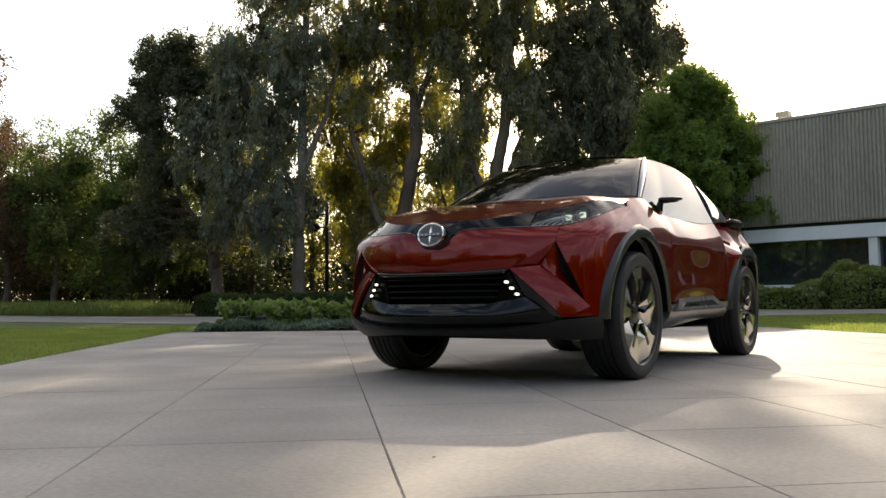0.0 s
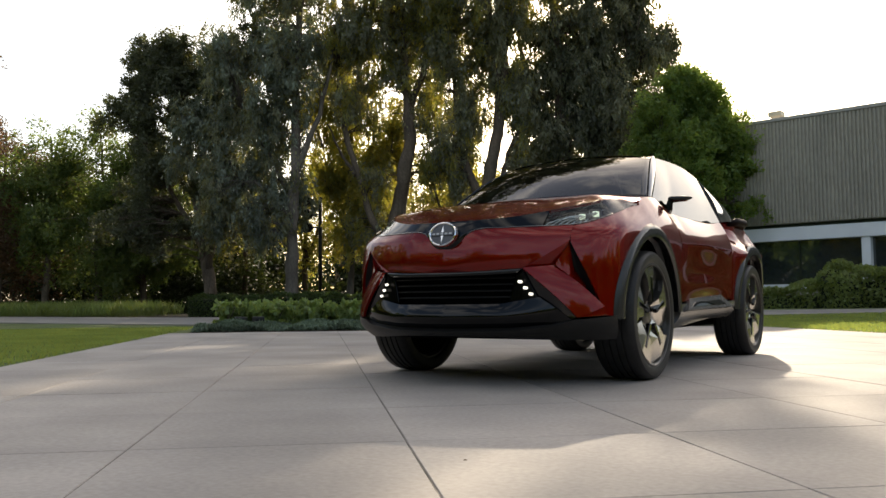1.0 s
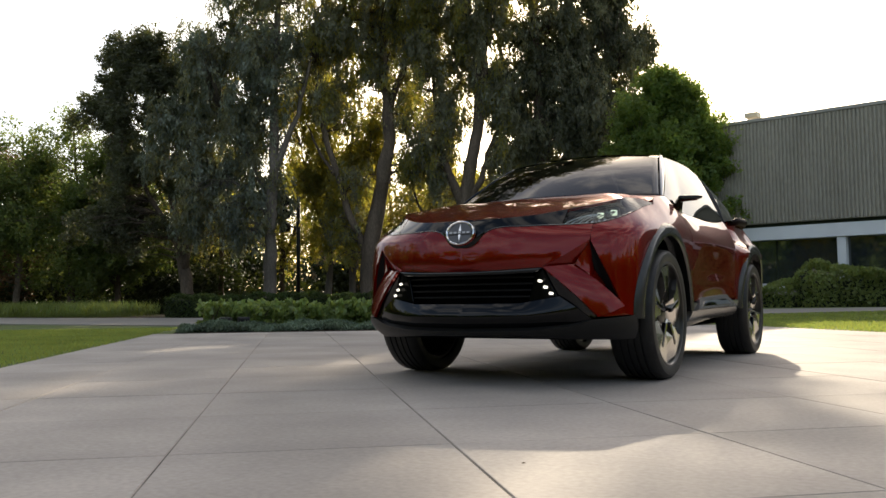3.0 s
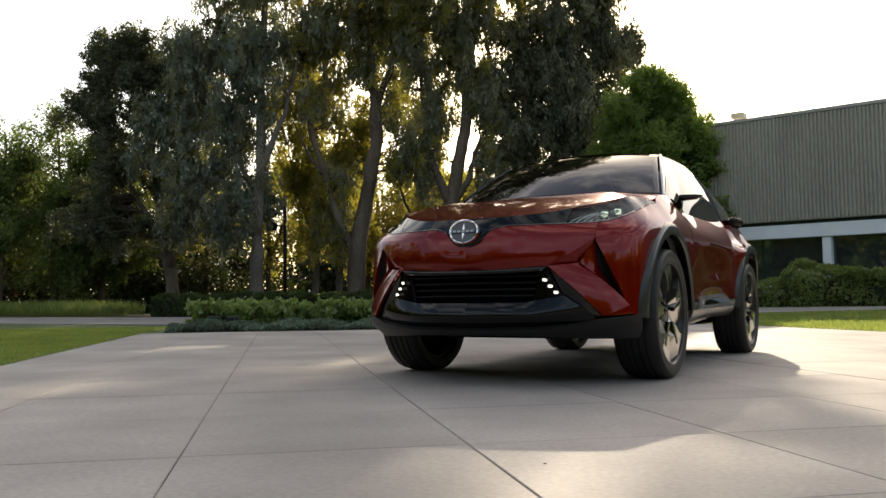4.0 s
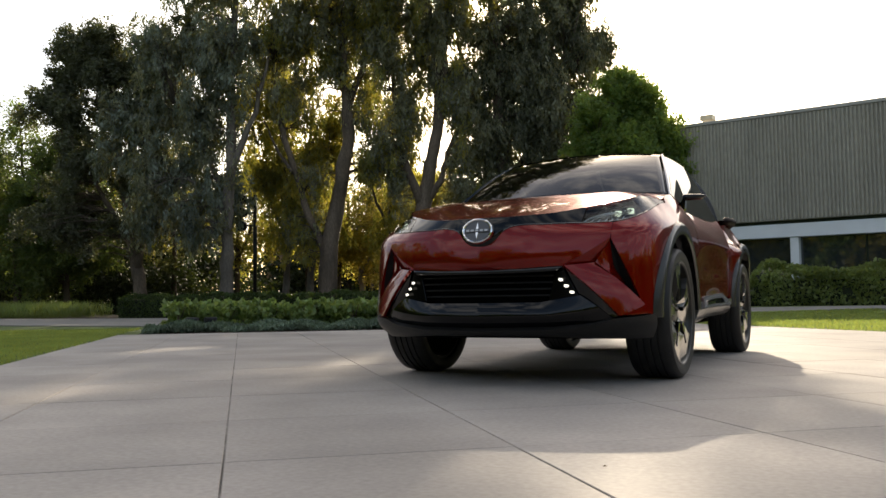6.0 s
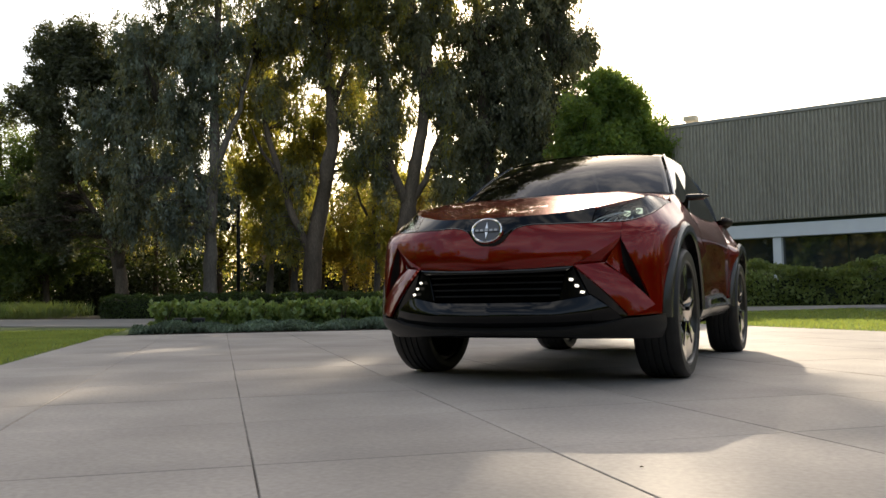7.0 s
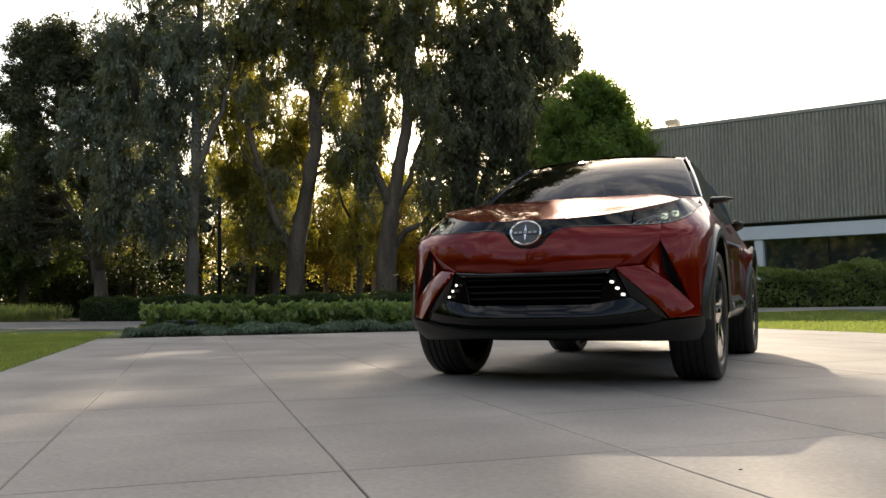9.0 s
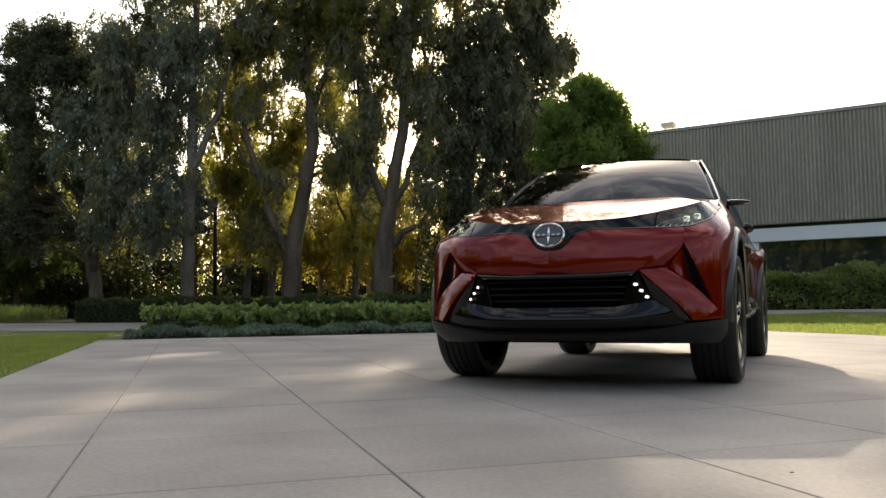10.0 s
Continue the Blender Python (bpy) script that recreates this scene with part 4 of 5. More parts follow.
    part("spoiler", bm, black, car, "black roof spoiler")
    # tail lamps stand out of the haunches
    for s in (1, -1):
        bm = bmesh.new()
        pts = [(s * .755, 2.48, 1.12), (s * .785, 2.62, 1.15), (s * .80, 2.82, 1.15), (s * .74, 3.05, 1.13)]
        tube(bm, pts, [.016, .036, .040, .024], 12)
        part("tail_lamp", bm, M["tail_lamp"], car, "dark red tail lamp standing out of the wing")

    # ---- mirrors
    for s in (1, -1):
        bm = bmesh.new()
        prism(bm, [(.720, 1.02), (.775, 1.025), (.808, 1.085), (.815, 1.15), (.80, 1.17), (.782, 1.13)], -.025, .025)
        bmesh.ops.transform(bm, matrix=Matrix.Translation((0, .72, 0)) @ Matrix.Rotation(radians(90), 4, "X"), verts=bm.verts)
        bmesh.ops.scale(bm, vec=(s, 1, 1), verts=bm.verts)
        bmesh.ops.recalc_face_normals(bm, faces=bm.faces)
        stalk = part("mirror_stalk", bm, black, car, "black mirror stalk")
        bm = bmesh.new()
        bmesh.ops.create_uvsphere(bm, u_segments=24, v_segments=12, radius=1)
        for v in bm.verts:
            c = v.co
            k = (c.x + 1) / 2
            w = (abs(c.z) ** .6) * (1 if c.z > 0 else -1)
            v.co = Vector((.866 + .078 * math.copysign(abs(c.x) ** .7, c.x), .715 + .048 * c.y * (1 - .4 * k) + .05 * k, 1.160 + (.030 - .020 * k) * w + .010 * k))
            v.co.x *= s
        for f in bm.faces:
            f.smooth = True
        if s < 0:
            bmesh.ops.reverse_faces(bm, faces=bm.faces)
        part("mirror_cap", bm, black, stalk, "gloss black mirror cap")
        bm = bmesh.new()
        block(bm, (-.05, -.004, -.014), (.05, .004, .014), .004, Matrix.Translation((s * .866, .762, 1.160)) @ Matrix.Rotation(radians(-14 * s), 4, "Z"))
        part("mirror_glass", bm, M["chrome"], stalk, "silver mirror glass")

    # ---- inside
    bm = bmesh.new()
    block(bm, (-.68, .45, .92), (.68, .95, 1.06), .04)
    part("dashboard", bm, M["black_matt"], car, "black dashboard")
    for x in (-.36, .36):
        for y in (1.45, 2.2):
            bm = bmesh.new()
            block(bm, (x - .24, y - .30, .55), (x + .24, y + .22, .72), .05)
            block(bm, (x - .23, y + .12, .65), (x + .23, y + .28, 1.16), .05, Matrix.Translation((0, 0, 0)))
            block(bm, (x - .12, y + .22, 1.17), (x + .12, y + .31, 1.32), .04)
            part("seat", bm, M["black_matt"], car, "black seat")

    # ---- wheels
    w = build_wheel(car)
    w.matrix_basis = Matrix.Translation((.785, 0, AXLE_Z)) @ Matrix.Scale(1.03, 4)
    for x, y, turn in ((.785, 2.64, .35), (-.825, 0, .8), (-.80, 2.64, .1)):
        m = Matrix.Translation((x, y, AXLE_Z)) @ (Matrix.Rotation(math.pi, 4, "Z") if x < 0 else Matrix()) @ Matrix.Rotation(turn, 4, "X")
        copy_thing(w, m)
    return car


def mid2(a, b, t):
    return (mix(a[0], b[0], t), mix(a[1], b[1], t))


band_low = spline([(0, .768), (.18, .771), (.36, .798), (.52, .846), (.66, .866), (1.5, .878), (2.8, .884), (3.4, .895), (4, .928), (5, .984), (6.0, 1.022), (6.9, 1.054)])
band_top = spline([(0, .930), (1.0, .936), (1.6, .948), (2.2, .974), (2.8, 1.006), (4, 1.056), (5, 1.074), (6.0, 1.078), (6.9, 1.064)])
the_car = build_car()
the_car.location.z = .012
# ---------------------------------------------------------------- trees
gum = "tall grey-green eucalyptus tree with hanging foliage"
LEAVES, LEAF = 92, (.215, .073)
# the grove's own plan: across (a) and back (d) from a point in its middle, heights in metres
GROVE, ACROSS, BACK = Vector((-12.95, 25.43)), Vector((.902, .432)), Vector((-.432, .902))


def spot(a, d=0.0):
    p = GROVE + ACROSS * a + BACK * d
    return (p.x, p.y, 0.0)


def wood(a0, *line):
    """A stem or limb given by (across, height, radius), leaning a little to and fro."""
    return [((a - a0) * ACROSS.x + BACK.x * .2 * math.sin(3 * z), (a - a0) * ACROSS.y + BACK.y * .2 * math.sin(3 * z), z, r) for a, z, r in line]


def mass(a0, *parts):
    """Crown masses given by (across, height, radius across, radius upwards, clumps)."""
    return [((a - a0) * ACROSS.x, (a - a0) * ACROSS.y, z, ra * 1.12, ra * 1.12, rz * 1.1, int(n * (2.0 if z < 9.4 else 2.5))) for a, z, ra, rz, n in parts]


# leaning eucalyptus
a0 = -5.7
build_tree(gum, "tree", spot(a0),
           wood(a0, (-5.7, 0, .42), (-5.65, .9, .38), (-5.5, 3.0, .34), (-5.2, 4.7, .31), (-4.9, 6.0, .28), (-4.72, 7.2, .25), (-4.84, 9.3, .20), (-5.0, 11.3, .17), (-5.1, 14, .14), (-5.0, 20, .08), (-5.0, 26, .03)),
           [wood(a0, (-5.6, 2.2, .18), (-6.3, 4.0, .15), (-7.0, 6.1, .12), (-7.55, 8.1, .10), (-7.9, 10.5, .05)),
            wood(a0, (-7.0, 5.8, .09), (-7.65, 6.7, .06), (-8.2, 8.0, .03)),
            wood(a0, (-4.75, 8.6, .14), (-4.0, 10.5, .12), (-3.4, 13.0, .06))],
           mass(a0, (-6.9, 8.7, .8, 1.0, 20), (-5.5, 9.9, .6, .8, 12), (-6.4, 11.3, 1.5, 1.0, 38), (-4.2, 11.5, 1.2, 1.0, 28), (-7.7, 11.6, 1.3, 1.0, 28), (-5, 14, 3.0, 1.6, 80), (-3.2, 12.6, 1.6, .9, 30),
                (-5, 19, 4, 3.5, 110), (-5, 25, 3.6, 4, 130), (-4.4, 7.9, .35, .8, 7), (-6.2, 5.6, .5, .8, 8), (-3.8, 5.7, .4, 1.0, 10), (-6.9, 3.2, .9, .6, 9)),
           M["gum_leaf"], M["bark"], 12, LEAVES, LEAF, second=(M["gum_leaf_sunlit"], .45))
# forked eucalyptus whose stem parts low down
a0 = -1.95
build_tree(gum, "tree", spot(a0),
           wood(a0, (-1.95, 0, .46), (-1.9, 1.5, .42), (-1.75, 3.5, .38), (-1.6, 4.7, .34), (-1.35, 6.0, .27), (-1.05, 7.4, .25), (-.95, 8.8, .22), (-1.1, 10.4, .18), (-1.3, 11.9, .16), (-1.5, 14, .14), (-1.2, 20, .08), (-1.0, 26, .03)),
           [wood(a0, (-1.7, 4.4, .22), (-2.25, 5.8, .17), (-2.6, 6.9, .14), (-2.75, 8.6, .10), (-3.0, 11.0, .05)),
            wood(a0, (-.97, 8.6, .16), (-.72, 10.2, .14), (-.6, 11.9, .12), (-.3, 14.5, .05)),
            wood(a0, (-1.6, 4.5, .16), (-.9, 5.4, .13), (-.65, 6.5, .10), (.1, 8.5, .05)),
            wood(a0, (-1.85, 2.4, .18), (-1.1, 3.4, .14), (-.4, 3.7, .09), (.2, 4.6, .04))],
           mass(a0, (-3.3, 9.9, .9, 1.1, 28), (-2.3, 11.3, 1.1, 1.0, 32), (-3.5, 7.2, .7, .9, 18), (-1.9, 8.7, .6, 1.0, 14), (-.5, 11.7, .9, .8, 20), (-2.8, 4.8, .4, .9, 7), (-.2, 7.2, .5, 1.2, 12),
                (.1, 5.0, .6, .9, 14), (-1.5, 14, 2.8, 1.6, 80), (.3, 12.9, 1.2, .9, 22), (-.5, 9.4, .4, .8, 8), (.1, 8.4, .45, 1.0, 10), (-2.2, 7.9, .45, .8, 9), (-1.7, 9.6, .45, .6, 8), (-.4, 8.6, .35, .8, 7), (-.3, 6.2, .35, .7, 7), (-2.6, 6.2, .35, .7, 7), (-1.2, 19.5, 4, 3.6, 110), (-1, 25, 3.6, 4.2, 140)),
           M["gum_leaf"], M["bark"], 11, LEAVES, LEAF, second=(M["gum_leaf_sunlit"], .16))
# upright eucalyptus behind the lamp post, silvery sprays hanging low
a0 = -9.5
build_tree(gum, "tree", spot(a0, -1.0),
           wood(a0, (-9.5, 0, .28), (-9.45, 2, .25), (-9.4, 3.6, .22), (-9.3, 6, .20), (-9.4, 9, .16), (-9.2, 13, .12), (-9.2, 18, .08), (-9.2, 24, .03)),
           [wood(a0, (-9.4, 4.5, .14), (-10.6, 6.8, .11), (-11.6, 8.6, .05)), wood(a0, (-9.4, 5.5, .14), (-8.3, 8.2, .10), (-7.8, 10.5, .05)),
            wood(a0, (-9.4, 3.8, .12), (-10.6, 5.2, .09), (-12.4, 6.6, .06), (-13.4, 8.0, .03))],
           mass(a0, (-13.4, 7.6, .8, 1.0, 22), (-14.0, 6.9, .6, .8, 12), (-12.9, 6.2, .7, .9, 18), (-11.6, 5.2, 1.1, 1.1, 38), (-12.3, 4.3, .8, .8, 18), (-11.0, 3.5, .6, .8, 14), (-11.5, 8.4, 1.2, 1.3, 38),
                (-10.0, 7.6, .9, 1.7, 36), (-9.8, 5.2, .7, 1.3, 22), (-11.2, 10.8, 1.7, 1.1, 46), (-9.3, 10.6, 1.3, 1.2, 36), (-10, 13.2, 2.4, 1.4, 50), (-9.5, 19, 3.8, 3.6, 120), (-9.5, 24, 3.4, 4, 130), (-10.4, 3.8, .5, .6, 8)),
           M["silver_leaf"], M["bark_grey"], 13, LEAVES, LEAF, second=(M["gum_leaf"], .40))
# dense tree at the edge of the grove
a0 = -13.6
build_tree("dense dark green broadleaf tree with a low forked stem", "tree", spot(a0, .5),
           wood(a0, (-13.6, 0, .30), (-13.55, 1.2, .27), (-13.8, 2.3, .24), (-14.2, 4.4, .18), (-14.6, 7, .13), (-15, 10.5, .04)),
           [wood(a0, (-13.7, 2.0, .18), (-13.3, 4.3, .14), (-13.0, 7, .10), (-12.8, 10, .04)), wood(a0, (-13.9, 2.8, .15), (-15.2, 5, .10), (-16.6, 7.5, .04))],
           mass(a0, (-16.5, 11.1, .9, .6, 14), (-12.4, 11.5, 1.1, .7, 18), (-14.9, 11.6, .9, .5, 14), (-17.7, 8.6, .7, .6, 10), (-15.4, 10.6, 1.2, .9, 38), (-13.7, 10.4, 1.2, .8, 34), (-17.0, 9.4, .8, .8, 18), (-15.8, 8.9, 1.5, .7, 36), (-13.6, 8.6, 1.5, .9, 36), (-16.8, 7.9, 1.0, .5, 16), (-15.9, 6.4, 1.0, .9, 24),
                (-14.4, 6.0, .9, 1.0, 18), (-16.9, 5.0, 1.2, .6, 14), (-15.5, 4.5, 1.2, .5, 12), (-13.4, 4.0, .8, .5, 8), (-15.6, 3.2, 1.6, .6, 14), (-17.3, 3.4, 1.2, .7, 12)),
           M["dark_leaf"], M["bark"], 14, 140, (.15, .085), 1.0, (.28, .50), lobe=6)
# big crown over the car and the dark mass below it
# crown above 15 m is unseen, added to shade paving and darken the bonnet's reflection
a0 = 1.6
build_tree(gum, "tree", spot(a0, 1.5), wood(a0, (1.6, 0, .42), (1.5, 3, .36), (1.7, 6, .30), (1.5, 10, .24), (1.3, 14, .17), (1.0, 20, .08), (.6, 25, .03)),
           [wood(a0, (1.6, 4, .22), (2.8, 7, .17), (3.6, 9.4, .10), (4.6, 10.4, .04)), wood(a0, (1.3, 13.6, .12), (3.5, 15.4, .08), (5.8, 16.3, .03)), wood(a0, (1.7, 6, .20), (.4, 9, .14), (-.2, 12, .06)), wood(a0, (1.5, 3, .15), (.6, 4.6, .10), (.3, 6, .05))],
           mass(a0, (1.2, 8.6, 1.0, 2.0, 56), (2.6, 9.8, 1.2, 1.3, 54), (1.8, 11.6, 1.5, 1.1, 48), (3.8, 12.0, .9, 1.0, 28), (3.8, 9.6, 1.2, 1.2, 42), (5.2, 10.7, .8, .6, 24), (6.0, 11.1, .5, .4, 13), (4.8, 11.9, .7, .6, 14), (4.5, 13.3, 1.0, .8, 22), (2.6, 6.9, 1.7, 1.4, 60),
                (4.3, 7.5, 1.4, 1.3, 44), (4.9, 8.6, .8, 1.0, 26), (4.4, 5.9, .9, 1.1, 26), (.9, 5.5, .9, 1.6, 36), (2.2, 4.2, 1.5, 1.1, 40), (.2, 9.9, .5, 1.0, 9), (3.9, 5.2, 1.2, 1.2, 30), (4.0, 3.4, 1.1, .9, 24), (2.2, 13.8, 2.4, 1.4, 60), (3.2, 16.5, 2.2, 1.6, 60), (6.6, 15.8, 1.8, .9, 16), (5.6, 17.0, 1.8, .9, 18), (.5, 18.5, 3.4, 3, 110), (-.5, 24, 3.4, 4, 130), (2.6, 20, 2.2, 2.2, 50), (2.0, 24, 2.2, 3.0, 60)),
           M["gum_leaf"], M["bark"], 15, LEAVES, LEAF, second=(M["dark_leaf"], .50))
# slim trees behind the lamp post, golden sunlight put into their leaf colour
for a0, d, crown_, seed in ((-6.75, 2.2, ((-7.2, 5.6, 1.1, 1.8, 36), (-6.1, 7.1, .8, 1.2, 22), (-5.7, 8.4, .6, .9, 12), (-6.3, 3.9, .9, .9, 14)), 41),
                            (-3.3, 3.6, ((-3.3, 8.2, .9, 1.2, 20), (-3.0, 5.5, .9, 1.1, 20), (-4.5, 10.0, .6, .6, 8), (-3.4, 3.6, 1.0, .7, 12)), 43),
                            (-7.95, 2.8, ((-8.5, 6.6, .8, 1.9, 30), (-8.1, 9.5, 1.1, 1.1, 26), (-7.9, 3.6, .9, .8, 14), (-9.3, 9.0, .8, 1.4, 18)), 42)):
    build_tree("slim eucalyptus with thin foliage coloured golden as if sunlit", "tree", spot(a0, d), wood(a0, (a0, 0, .15), (a0 + .05, 3, .13), (a0 - .1, 6, .10), (a0 + .1, 9, .06), (a0, 11, .02)),
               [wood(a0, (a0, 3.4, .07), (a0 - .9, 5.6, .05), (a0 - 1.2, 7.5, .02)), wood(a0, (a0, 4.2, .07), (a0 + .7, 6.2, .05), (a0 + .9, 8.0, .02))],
               mass(a0, *crown_), M["gum_leaf_sunlit"], M["bark_grey"], seed, 110, LEAF)
# round bright tree beside the building
a0 = 5.85
build_tree("full rounded bright green tree beside the building", "tree", (-5.75, 25.35, .1), wood(a0, (5.85, 0, .26), (5.8, 2, .2), (5.9, 4.5, .12), (5.8, 7, .04)),
           [wood(a0, (5.85, 2, .14), (6.6, 3.8, .1), (7.2, 5.4, .04)), wood(a0, (5.85, 2.2, .14), (5.0, 3.8, .1), (4.4, 5.4, .04))],
           mass(a0, (5.2, 7.0, 1.2, 1.2, 64), (5.7, 7.9, .6, .6, 18), (5.0, 8.0, .8, .8, 34), (6.2, 7.0, .6, .7, 20), (6.5, 6.4, .7, .9, 34), (6.95, 5.9, .4, .5, 12), (4.7, 6.1, .9, 1.2, 34), (5.7, 5.3, 1.7, 1.3, 76), (6.9, 4.9, .5, 1.0, 20), (5.6, 3.1, 1.7, 1.2, 56)),
           M["ficus_leaf"], M["bark"], 16, 125, (.15, .09), 1.0, (.26, .48), lobe=6)

# slimmer trees further back, some with sunlight put into leaf and bark colour
slim = "slim tree with a thin trunk and thin foliage, some coloured as sunlit"
for k, (x, y, h, r, lx, cr, mat) in enumerate([
        (-21.6, 33.0, 6.6, .17, .4, 1.6, "gold_lit_leaf"), (-19.9, 33.8, 6.8, .20, .9, 1.8, "gold_lit_leaf"), (-18.6, 33.2, 6.6, .19, .2, 1.7, "gum_leaf_sunlit"),
        (-15.2, 35.4, 7, .22, .1, 1.5, "gold_lit_leaf"), (-18.4, 30.6, 6.6, .14, .3, 1.5, "gold_lit_leaf"), (-16.9, 32.4, 6.0, .13, .4, 1.5, "gold_lit_leaf"), (-20.9, 30.0, 5.4, .12, -.2, 1.3, "gold_lit_leaf"), (-24.9, 31.0, 7, .16, -.2, 2.2, "gum_leaf_sunlit"), (-22.9, 30.6, 7.4, .18, 1.0, 2.0, "gum_leaf_sunlit"),
        (-27.2, 28.0, 7.4, .17, .3, 2.2, "gum_leaf_sunlit"), (-30.5, 27.0, 10, .16, -.3, 2.3, "dark_leaf"), (-33.4, 22.6, 8.0, .18, .8, 2.0, "mid_leaf"),
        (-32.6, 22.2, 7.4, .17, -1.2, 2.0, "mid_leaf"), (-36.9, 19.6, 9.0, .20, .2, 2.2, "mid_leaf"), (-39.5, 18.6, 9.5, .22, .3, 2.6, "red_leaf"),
        (-43.5, 17.0, 10.5, .25, .3, 3.0, "red_leaf"), (-48.4, 20.4, 15.5, .3, .2, 3.0, "red_leaf"), (-46.0, 19.0, 9.0, .25, .3, 3.0, "mid_leaf"), (-35.0, 21.2, 9.0, .2, .2, 2.3, "mid_leaf"), (-41.5, 25.0, 7.5, .2, -.3, 2.6, "mid_leaf"), (-35.5, 29.0, 8, .2, -.3, 2.8, "gum_leaf_sunlit")]):
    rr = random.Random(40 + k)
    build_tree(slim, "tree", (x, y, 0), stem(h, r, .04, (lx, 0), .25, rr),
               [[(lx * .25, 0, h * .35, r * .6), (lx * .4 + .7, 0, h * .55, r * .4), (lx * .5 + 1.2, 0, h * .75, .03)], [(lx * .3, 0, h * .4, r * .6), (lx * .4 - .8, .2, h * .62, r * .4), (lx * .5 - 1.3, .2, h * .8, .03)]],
               [(lx * .7, 0, h * .78, cr, cr, h * .26, 36 if mat == "gold_lit_leaf" else 60), (lx * .5, 0, h * .48, cr * .9, cr * .9, h * .18, 26)]
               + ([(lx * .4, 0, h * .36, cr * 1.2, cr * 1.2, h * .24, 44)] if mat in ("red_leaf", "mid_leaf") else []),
               M[mat], M["bark_sunlit"] if mat == "gold_lit_leaf" else M["bark"], 60 + k, 90 if mat == "gold_lit_leaf" else 170 if x < -31 else 110, (.19, .10), 1.2, (.45, .85))


# ---------------------------------------------------------------- hedges, shrubs, ground cover
def hedge(label, line, width, height, leaf, seed, per_m2=900, size=(.075, .045), bumpy=.05):
    """A clipped hedge: woody box, coloured dark as the shade inside, under a skin of small leaves. Made along a line of
    (x, y).
    """
    rng = np.random.default_rng(seed)
    ob = tagged(new("hedge"), label, "hedge")
    bm = bmesh.new()
    cs, hs = [], []
    for a, b in zip(line, line[1:]):
        a, b = Vector(a), Vector(b)
        d = (b - a)
        L = d.length
        d.normalize()
        s = Vector((-d.y, d.x))
        z0 = min(rise(a.x, a.y), rise(b.x, b.y))
        m = Matrix(((d.x, s.x, 0, a.x), (d.y, s.y, 0, a.y), (0, 0, 1, z0), (0, 0, 0, 1)))
        inset = .06 + 1.2 * bumpy
        block(bm, (0, -width / 2 + inset, 0), (L, width / 2 - inset, height - inset), .04, m)
        k = int(per_m2 * L * (2 * height + width))
        u = rng.uniform(0, L, k)
        pick = rng.random(k)
        f = height / (2 * height + width)
        v = np.where(pick < f, -width / 2, np.where(pick < 2 * f, width / 2, rng.uniform(-width / 2, width / 2, k)))
        z = np.where(pick < 2 * f, rng.uniform(0, height, k), height)
        lump = bumpy * (np.sin(u * 2.3 + seed) + np.sin(u * 5.1 + v * 3) * .6 + np.sin(z * 7 + u * 3.3) * .5)
        v = v + np.sign(v) * lump * (np.abs(v) > width / 2 - .01) + rng.normal(0, .03, k)
        z = z + lump * (z > height - .01) + rng.normal(0, .03, k)
        cs.append(np.stack([a.x + d.x * u + s.x * v, a.y + d.y * u + s.y * v, z0 + z], 1))
        h = rng.normal(size=(k, 3))
        h[:, 2] += .6
        hs.append(h)
    part("wood", bm, M["shade_fill"], ob)
    leaf_object("foliage", np.concatenate(cs), np.concatenate(hs), size[0], size[1], rng, leaf, ob)
    return ob


hedge("long clipped dark green hedge beside the path", [(-22.7, 17.0), (-18, 17.4), (-10, 18.9), (-7, 19.6)], 1.3, .78, M["hedge_leaf"], 5, 750, (.08, .05))
hedge("tall loose green hedge before the building", [(-1.3, 21.6), (3, 21.4), (12, 20.3), (22, 18.6)], 1.6, 1.02, M["mixed_leaf"], 6, 520, (.13, .075), .19)

hedge("lower green hedge before the building", [(-7, 21.3), (-1.35, 21.5)], 1.4, .64, M["mixed_leaf"], 7, 520, (.13, .075), .16)


def shrub(base, r, h, leaf, seed, n=260, size=(.09, .06)):
    rng = np.random.default_rng(seed)
    ob = tagged(new("shrub"), "low yellow-green leafy shrub in the bed", "shrub", "shrubs in the bed")
    ob.location = base
    bm = bmesh.new()
    tips = []
    for k in range(9):
        a = rng.uniform(0, 6.28)
        q = rng.uniform(.2, 1) * r
        tip = (math.cos(a) * q, math.sin(a) * q, h * rng.uniform(.55, 1.05))
        tube(bm, [(0, 0, 0), (tip[0] * .5, tip[1] * .5, tip[2] * .6), tip], [.012, .009, .005], 5, False)
        tips.append(tip)
    part("stem", bm, M["bark"], ob)
    tips += [(math.cos(k) * r * .6, math.sin(k) * r * .6, h * .3) for k in range(5)]
    c, hd = clumps(tips, r * .42, .8, n // 14, rng)
    c[:, 2] = np.maximum(c[:, 2], .02)
    hd[:, 2] += .7
    leaf_object("foliage", c, hd, size[0], size[1], rng, leaf, ob)
    return ob


protos = [shrub((0, 0, -5 - k), .27, .30 + .075 * k, M["shrub_leaf"], 100 + k, 420, (.115, .08)) for k in range(3)]
rr = random.Random(8)
first = set(protos)
for k in range(44):
    n = -2.95 + k * .205
    for row in range(2):
        x, y = plan(n + rr.uniform(-.08, .08), M0 - 1.45 - .42 * row + rr.uniform(-.1, .1))
        m = Matrix.Translation((x, y, 0)) @ Matrix.Rotation(rr.uniform(0, 6.28), 4, "Z")
        src = protos[rr.randrange(3)]
        if src in first:
            src.matrix_basis = m
            first.discard(src)
        else:
            copy_thing(src, m)

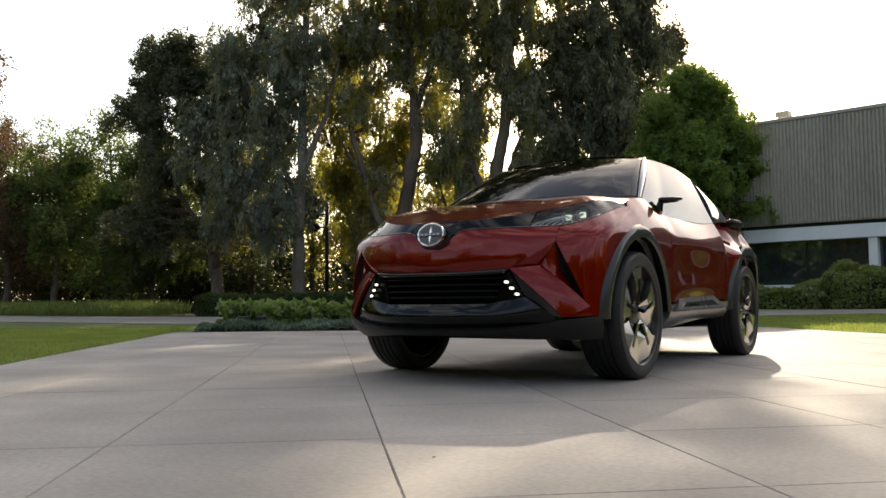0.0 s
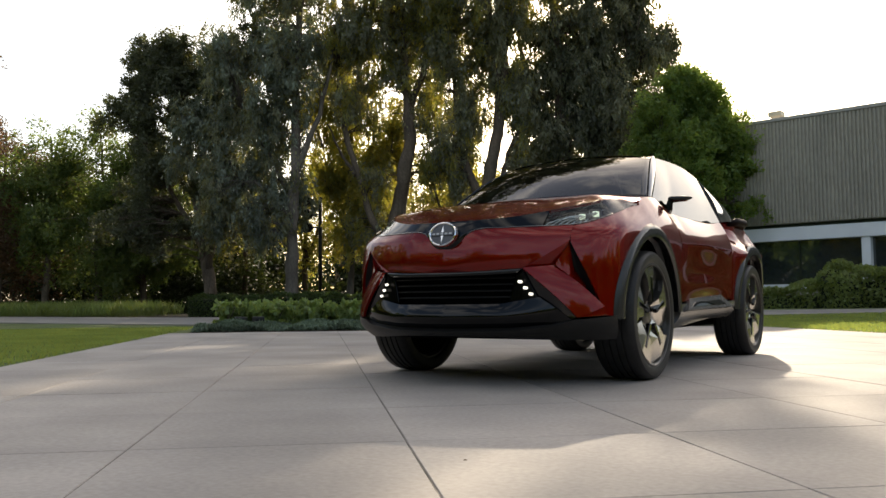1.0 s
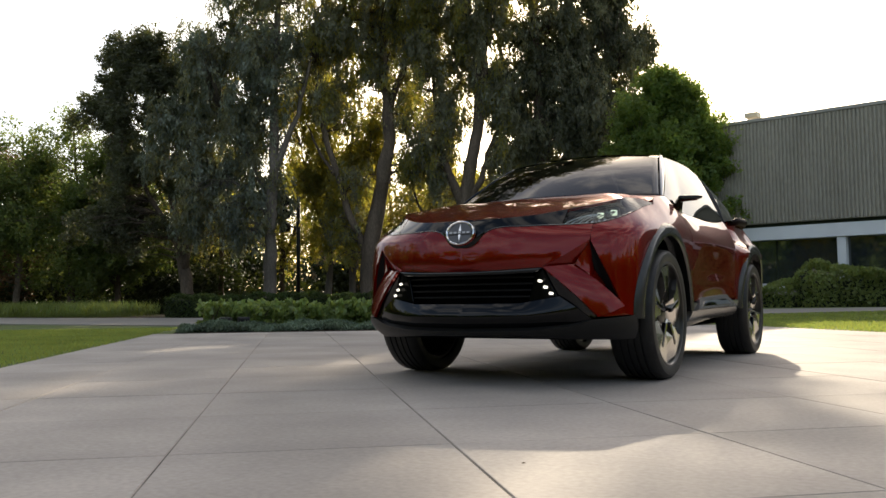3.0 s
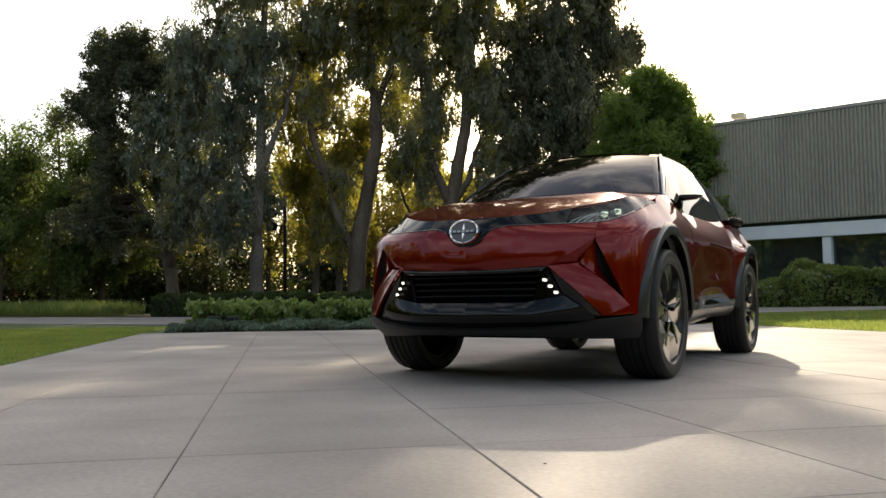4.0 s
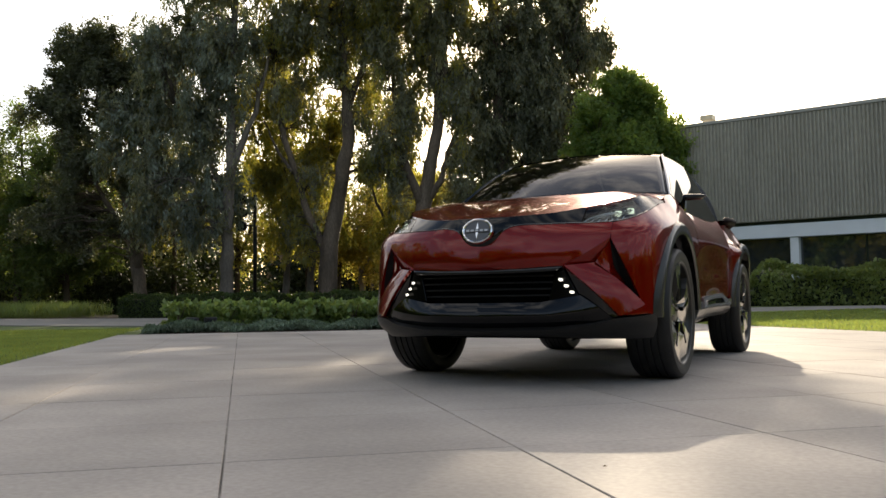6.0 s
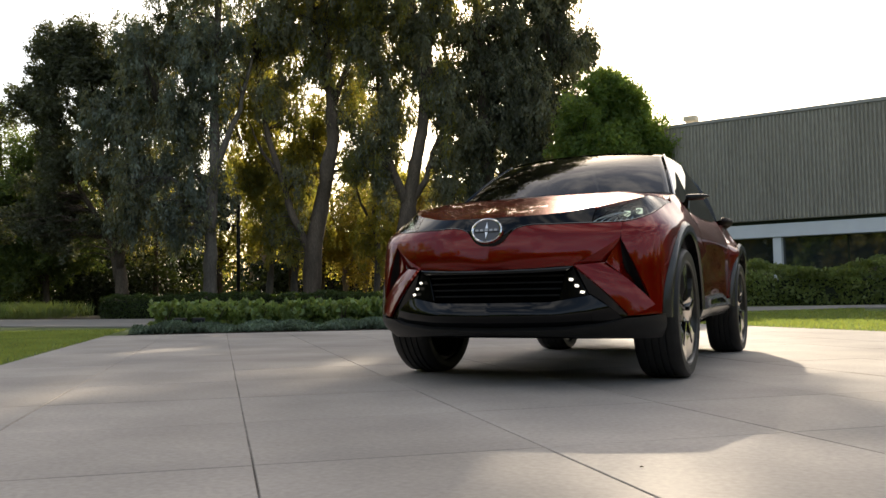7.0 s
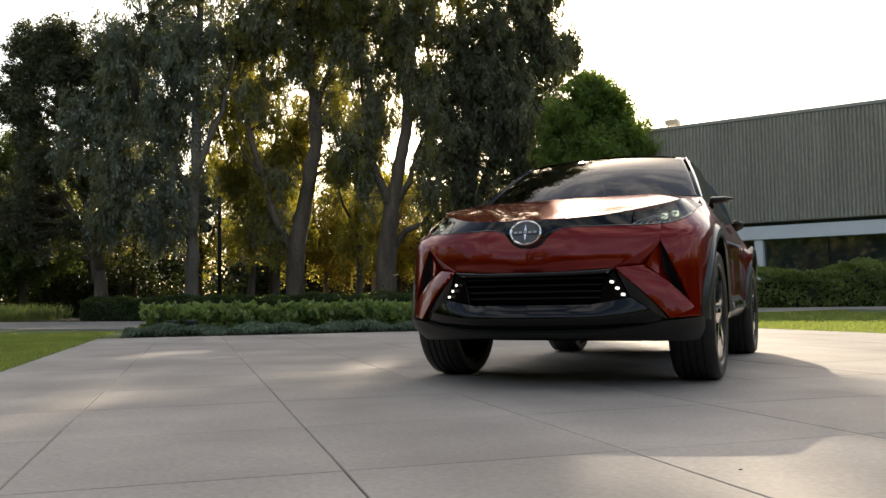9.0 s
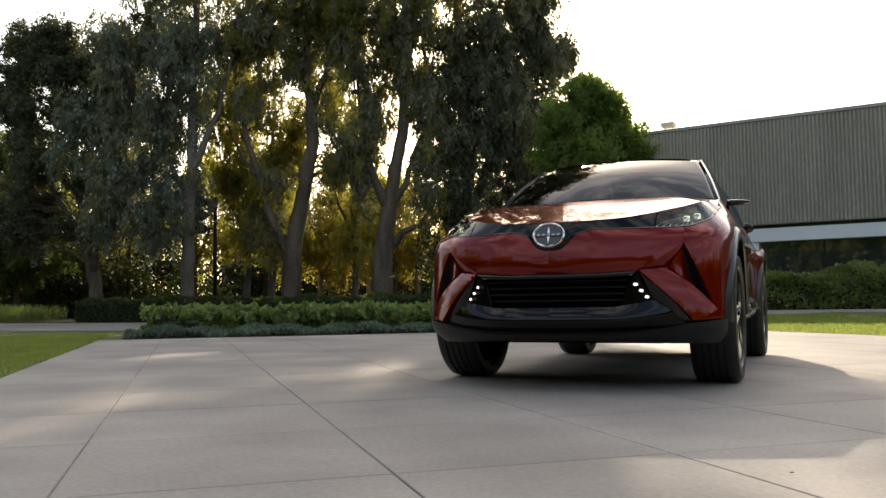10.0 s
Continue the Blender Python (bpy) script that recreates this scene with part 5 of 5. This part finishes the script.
# grey-green ground cover in front of the shrubs
rng = np.random.default_rng(21)
k = 52000
n = rng.uniform(N0 + .35, N1 - .3, k)
m = M0 - .05 - rng.uniform(0, 1, k) ** .8 * 1.0
hh = (.14 + .035 * np.sin(n * 4.1) + .04 * np.sin(n * 9 + m * 5)) * (1 - .35 * ((m - M0 + .5) / .5) ** 2)
z = rng.uniform(.1, 1, k) ** .6 * hh
c = np.stack([N_.x * n + U_.x * m, N_.y * n + U_.y * m, z], 1)
hd = rng.normal(size=(k, 3))
hd[:, 2] = np.abs(hd[:, 2]) + .8
tagged(leaf_object("ground_cover", c, hd, .085, .03, rng, M["cover_leaf"]), "low grey-green ground cover along the paving edge", "ground cover", kind="stuff")


def grass(name, label, test, box_, count, height, seed, leaf="grass_blade", width=.012):
    """Upright blades scattered where test(x, y) holds."""
    rng = np.random.default_rng(seed)
    x, y = rng.uniform(box_[0], box_[1], count), rng.uniform(box_[2], box_[3], count)
    ok = np.array([test(a, b) for a, b in zip(x, y)])
    x, y = x[ok], y[ok]
    z = np.array([rise(a, b) for a, b in zip(x, y)])
    hd = rng.normal(size=(len(x), 3)) * .45
    hd[:, 2] = 1
    return tagged(leaf_object(name, np.stack([x, y, z + height * .42], 1), hd, height, width, rng, M[leaf]), label, "grass", kind="stuff")


def nm(x, y):
    return N_.x * x + N_.y * y, U_.x * x + U_.y * y


def left_lawn(x, y):
    n, m = nm(x, y)
    return n < N0 - .01 and y < 7.9 + max(0, (-x - 21) * .1) and m > M0 - 3.2


def right_lawn(x, y):
    n, m = nm(x, y)
    return n > N1 + .01 and y < 16 + .4 * (x + 2) * (x < 2) and y > 2


grass("grass", "mown sunlit lawn grass", left_lawn, (-20, -3.5, -2.5, 9), 130000, .055, 31, width=.015)
grass("grass", "mown sunlit lawn grass", right_lawn, (-4, 9, 2, 18), 90000, .055, 32, width=.016)
grass("tall_grass", "unmown strappy plants under the trees", lambda x, y: 15.6 + .02 * (x + 25) ** 2 * 0 < y < 18.5 - .05 * (x + 25), (-44, -25.2, 15, 20), 14000, .75, 33, "mixed_leaf", .035)

# undergrowth that closes the grove
rng = np.random.default_rng(77)
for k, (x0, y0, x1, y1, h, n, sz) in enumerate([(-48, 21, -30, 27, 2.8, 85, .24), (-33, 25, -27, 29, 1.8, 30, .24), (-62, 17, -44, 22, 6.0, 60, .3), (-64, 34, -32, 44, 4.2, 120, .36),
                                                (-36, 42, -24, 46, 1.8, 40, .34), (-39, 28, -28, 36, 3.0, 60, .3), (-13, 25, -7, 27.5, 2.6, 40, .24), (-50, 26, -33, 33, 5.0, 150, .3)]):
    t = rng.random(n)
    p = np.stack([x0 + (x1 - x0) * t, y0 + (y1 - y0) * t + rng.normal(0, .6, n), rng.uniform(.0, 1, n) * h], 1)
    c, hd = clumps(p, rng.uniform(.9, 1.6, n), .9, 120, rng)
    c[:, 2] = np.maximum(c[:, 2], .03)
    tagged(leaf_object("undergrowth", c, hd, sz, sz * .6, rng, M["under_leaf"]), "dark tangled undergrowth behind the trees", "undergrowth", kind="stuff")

# trees round the rest of the lawn, which the bodywork mirrors
for k, (x, y, h) in enumerate([(-26, -10, 10), (-24, -20, 12), (-17, -27, 11), (-8, -31, 13), (1, -33, 11), (9, -33, 10), (-30, 0, 10), (21, -19, 6), (26, -9, 5), (28, 1, 5), (27, 11, 5), (15, -28, 9), (24, -14, 7.5), (27.5, -4, 5), (28.5, 6, 5), (-12.5, -30, 10), (-3.5, -33, 12), (5, -34, 10), (-21, -24, 11), (-27, -15, 11), (-29, -5, 9), (18, -24, 7)]):
    build_tree("broad leafy tree at the edge of the lawn", "tree", (x, y, 0), stem(h * .8, .3, .06),
               [[(0, 0, 2.5, .2), (1.4, 0, h * .5, .12), (2.2, 0, h * .7, .04)], [(0, 0, 2.5, .2), (-1.4, .6, h * .5, .12), (-2.2, 1, h * .7, .04)]],
               [(0, 0, h * .62, 5.2, 4.4, h * .36, 90), (2.0, 1.0, h * .42, 2.4, 2.4, h * .2, 22), (-2.2, -.6, h * .4, 2.4, 2.4, h * .2, 22), (0, 0, 1.2, 5.4, 3.0, 1.1, 40)],
               M["gum_leaf_sunlit"] if k % 3 else M["ficus_leaf"], M["bark"], 90 + k, 45, (.68, .40), 1.0, (.8, 1.3))
# ---------------------------------------------------------------- paving slabs
rr = random.Random(5)
shapes = {}


def slab_mesh(a, b):
    """A slab of size a by b with worn edges, its face at z = 0."""
    key = (round(a, 3), round(b, 3))
    if key not in shapes:
        r = .0025
        vs, fs = [], []
        for p, q, z in ((.0016, .0027, -.05), (.0016, .0027, -r), (.0016 + r, .0027 + r, 0)):
            vs += [(p, q, z), (a - p, q, z), (a - p, b - q, z), (p, b - q, z)]
        for k in (0, 4):
            for i in range(4):
                fs.append((k + i, k + (i + 1) % 4, k + 4 + (i + 1) % 4, k + 4 + i))
        fs.append((8, 9, 10, 11))
        me = bpy.data.meshes.new("slab")
        me.from_pydata(vs, [], fs)
        me.materials.append(M["concrete"])
        shapes[key] = me
    return shapes[key]


turn = math.atan2(U_.y, U_.x)
for i in range(11):
    n = N0 + .93 * i
    cuts = [M0] + [2.53 + .935 * k for k in range(-12, 8) if M0 + .1 < 2.53 + .935 * k < M1] + [M1]
    for m0, m1 in zip(cuts, cuts[1:]):
        x, y = plan(n, m0)
        s = new("slab", slab_mesh(m1 - m0, .93))
        s.parent = pavement
        s.matrix_basis = Matrix.Translation((x, y, rr.uniform(-.0015, .0))) @ Matrix.Rotation(turn + rr.uniform(-.0014, .0014), 4, "Z")
# a leaf scrap on the paving
bm = bmesh.new()
tube(bm, [(-.006, 0, .001), (0, .002, .0025), (.006, 0, .002)], [.001, .002, .0006], 6)
d = part("dry_leaf", bm, M["leaf_debris"], None)
d.location = (1.255, -2.79, 0)
tagged(d, "tiny brown dry leaf lying on the paving", "leaf")
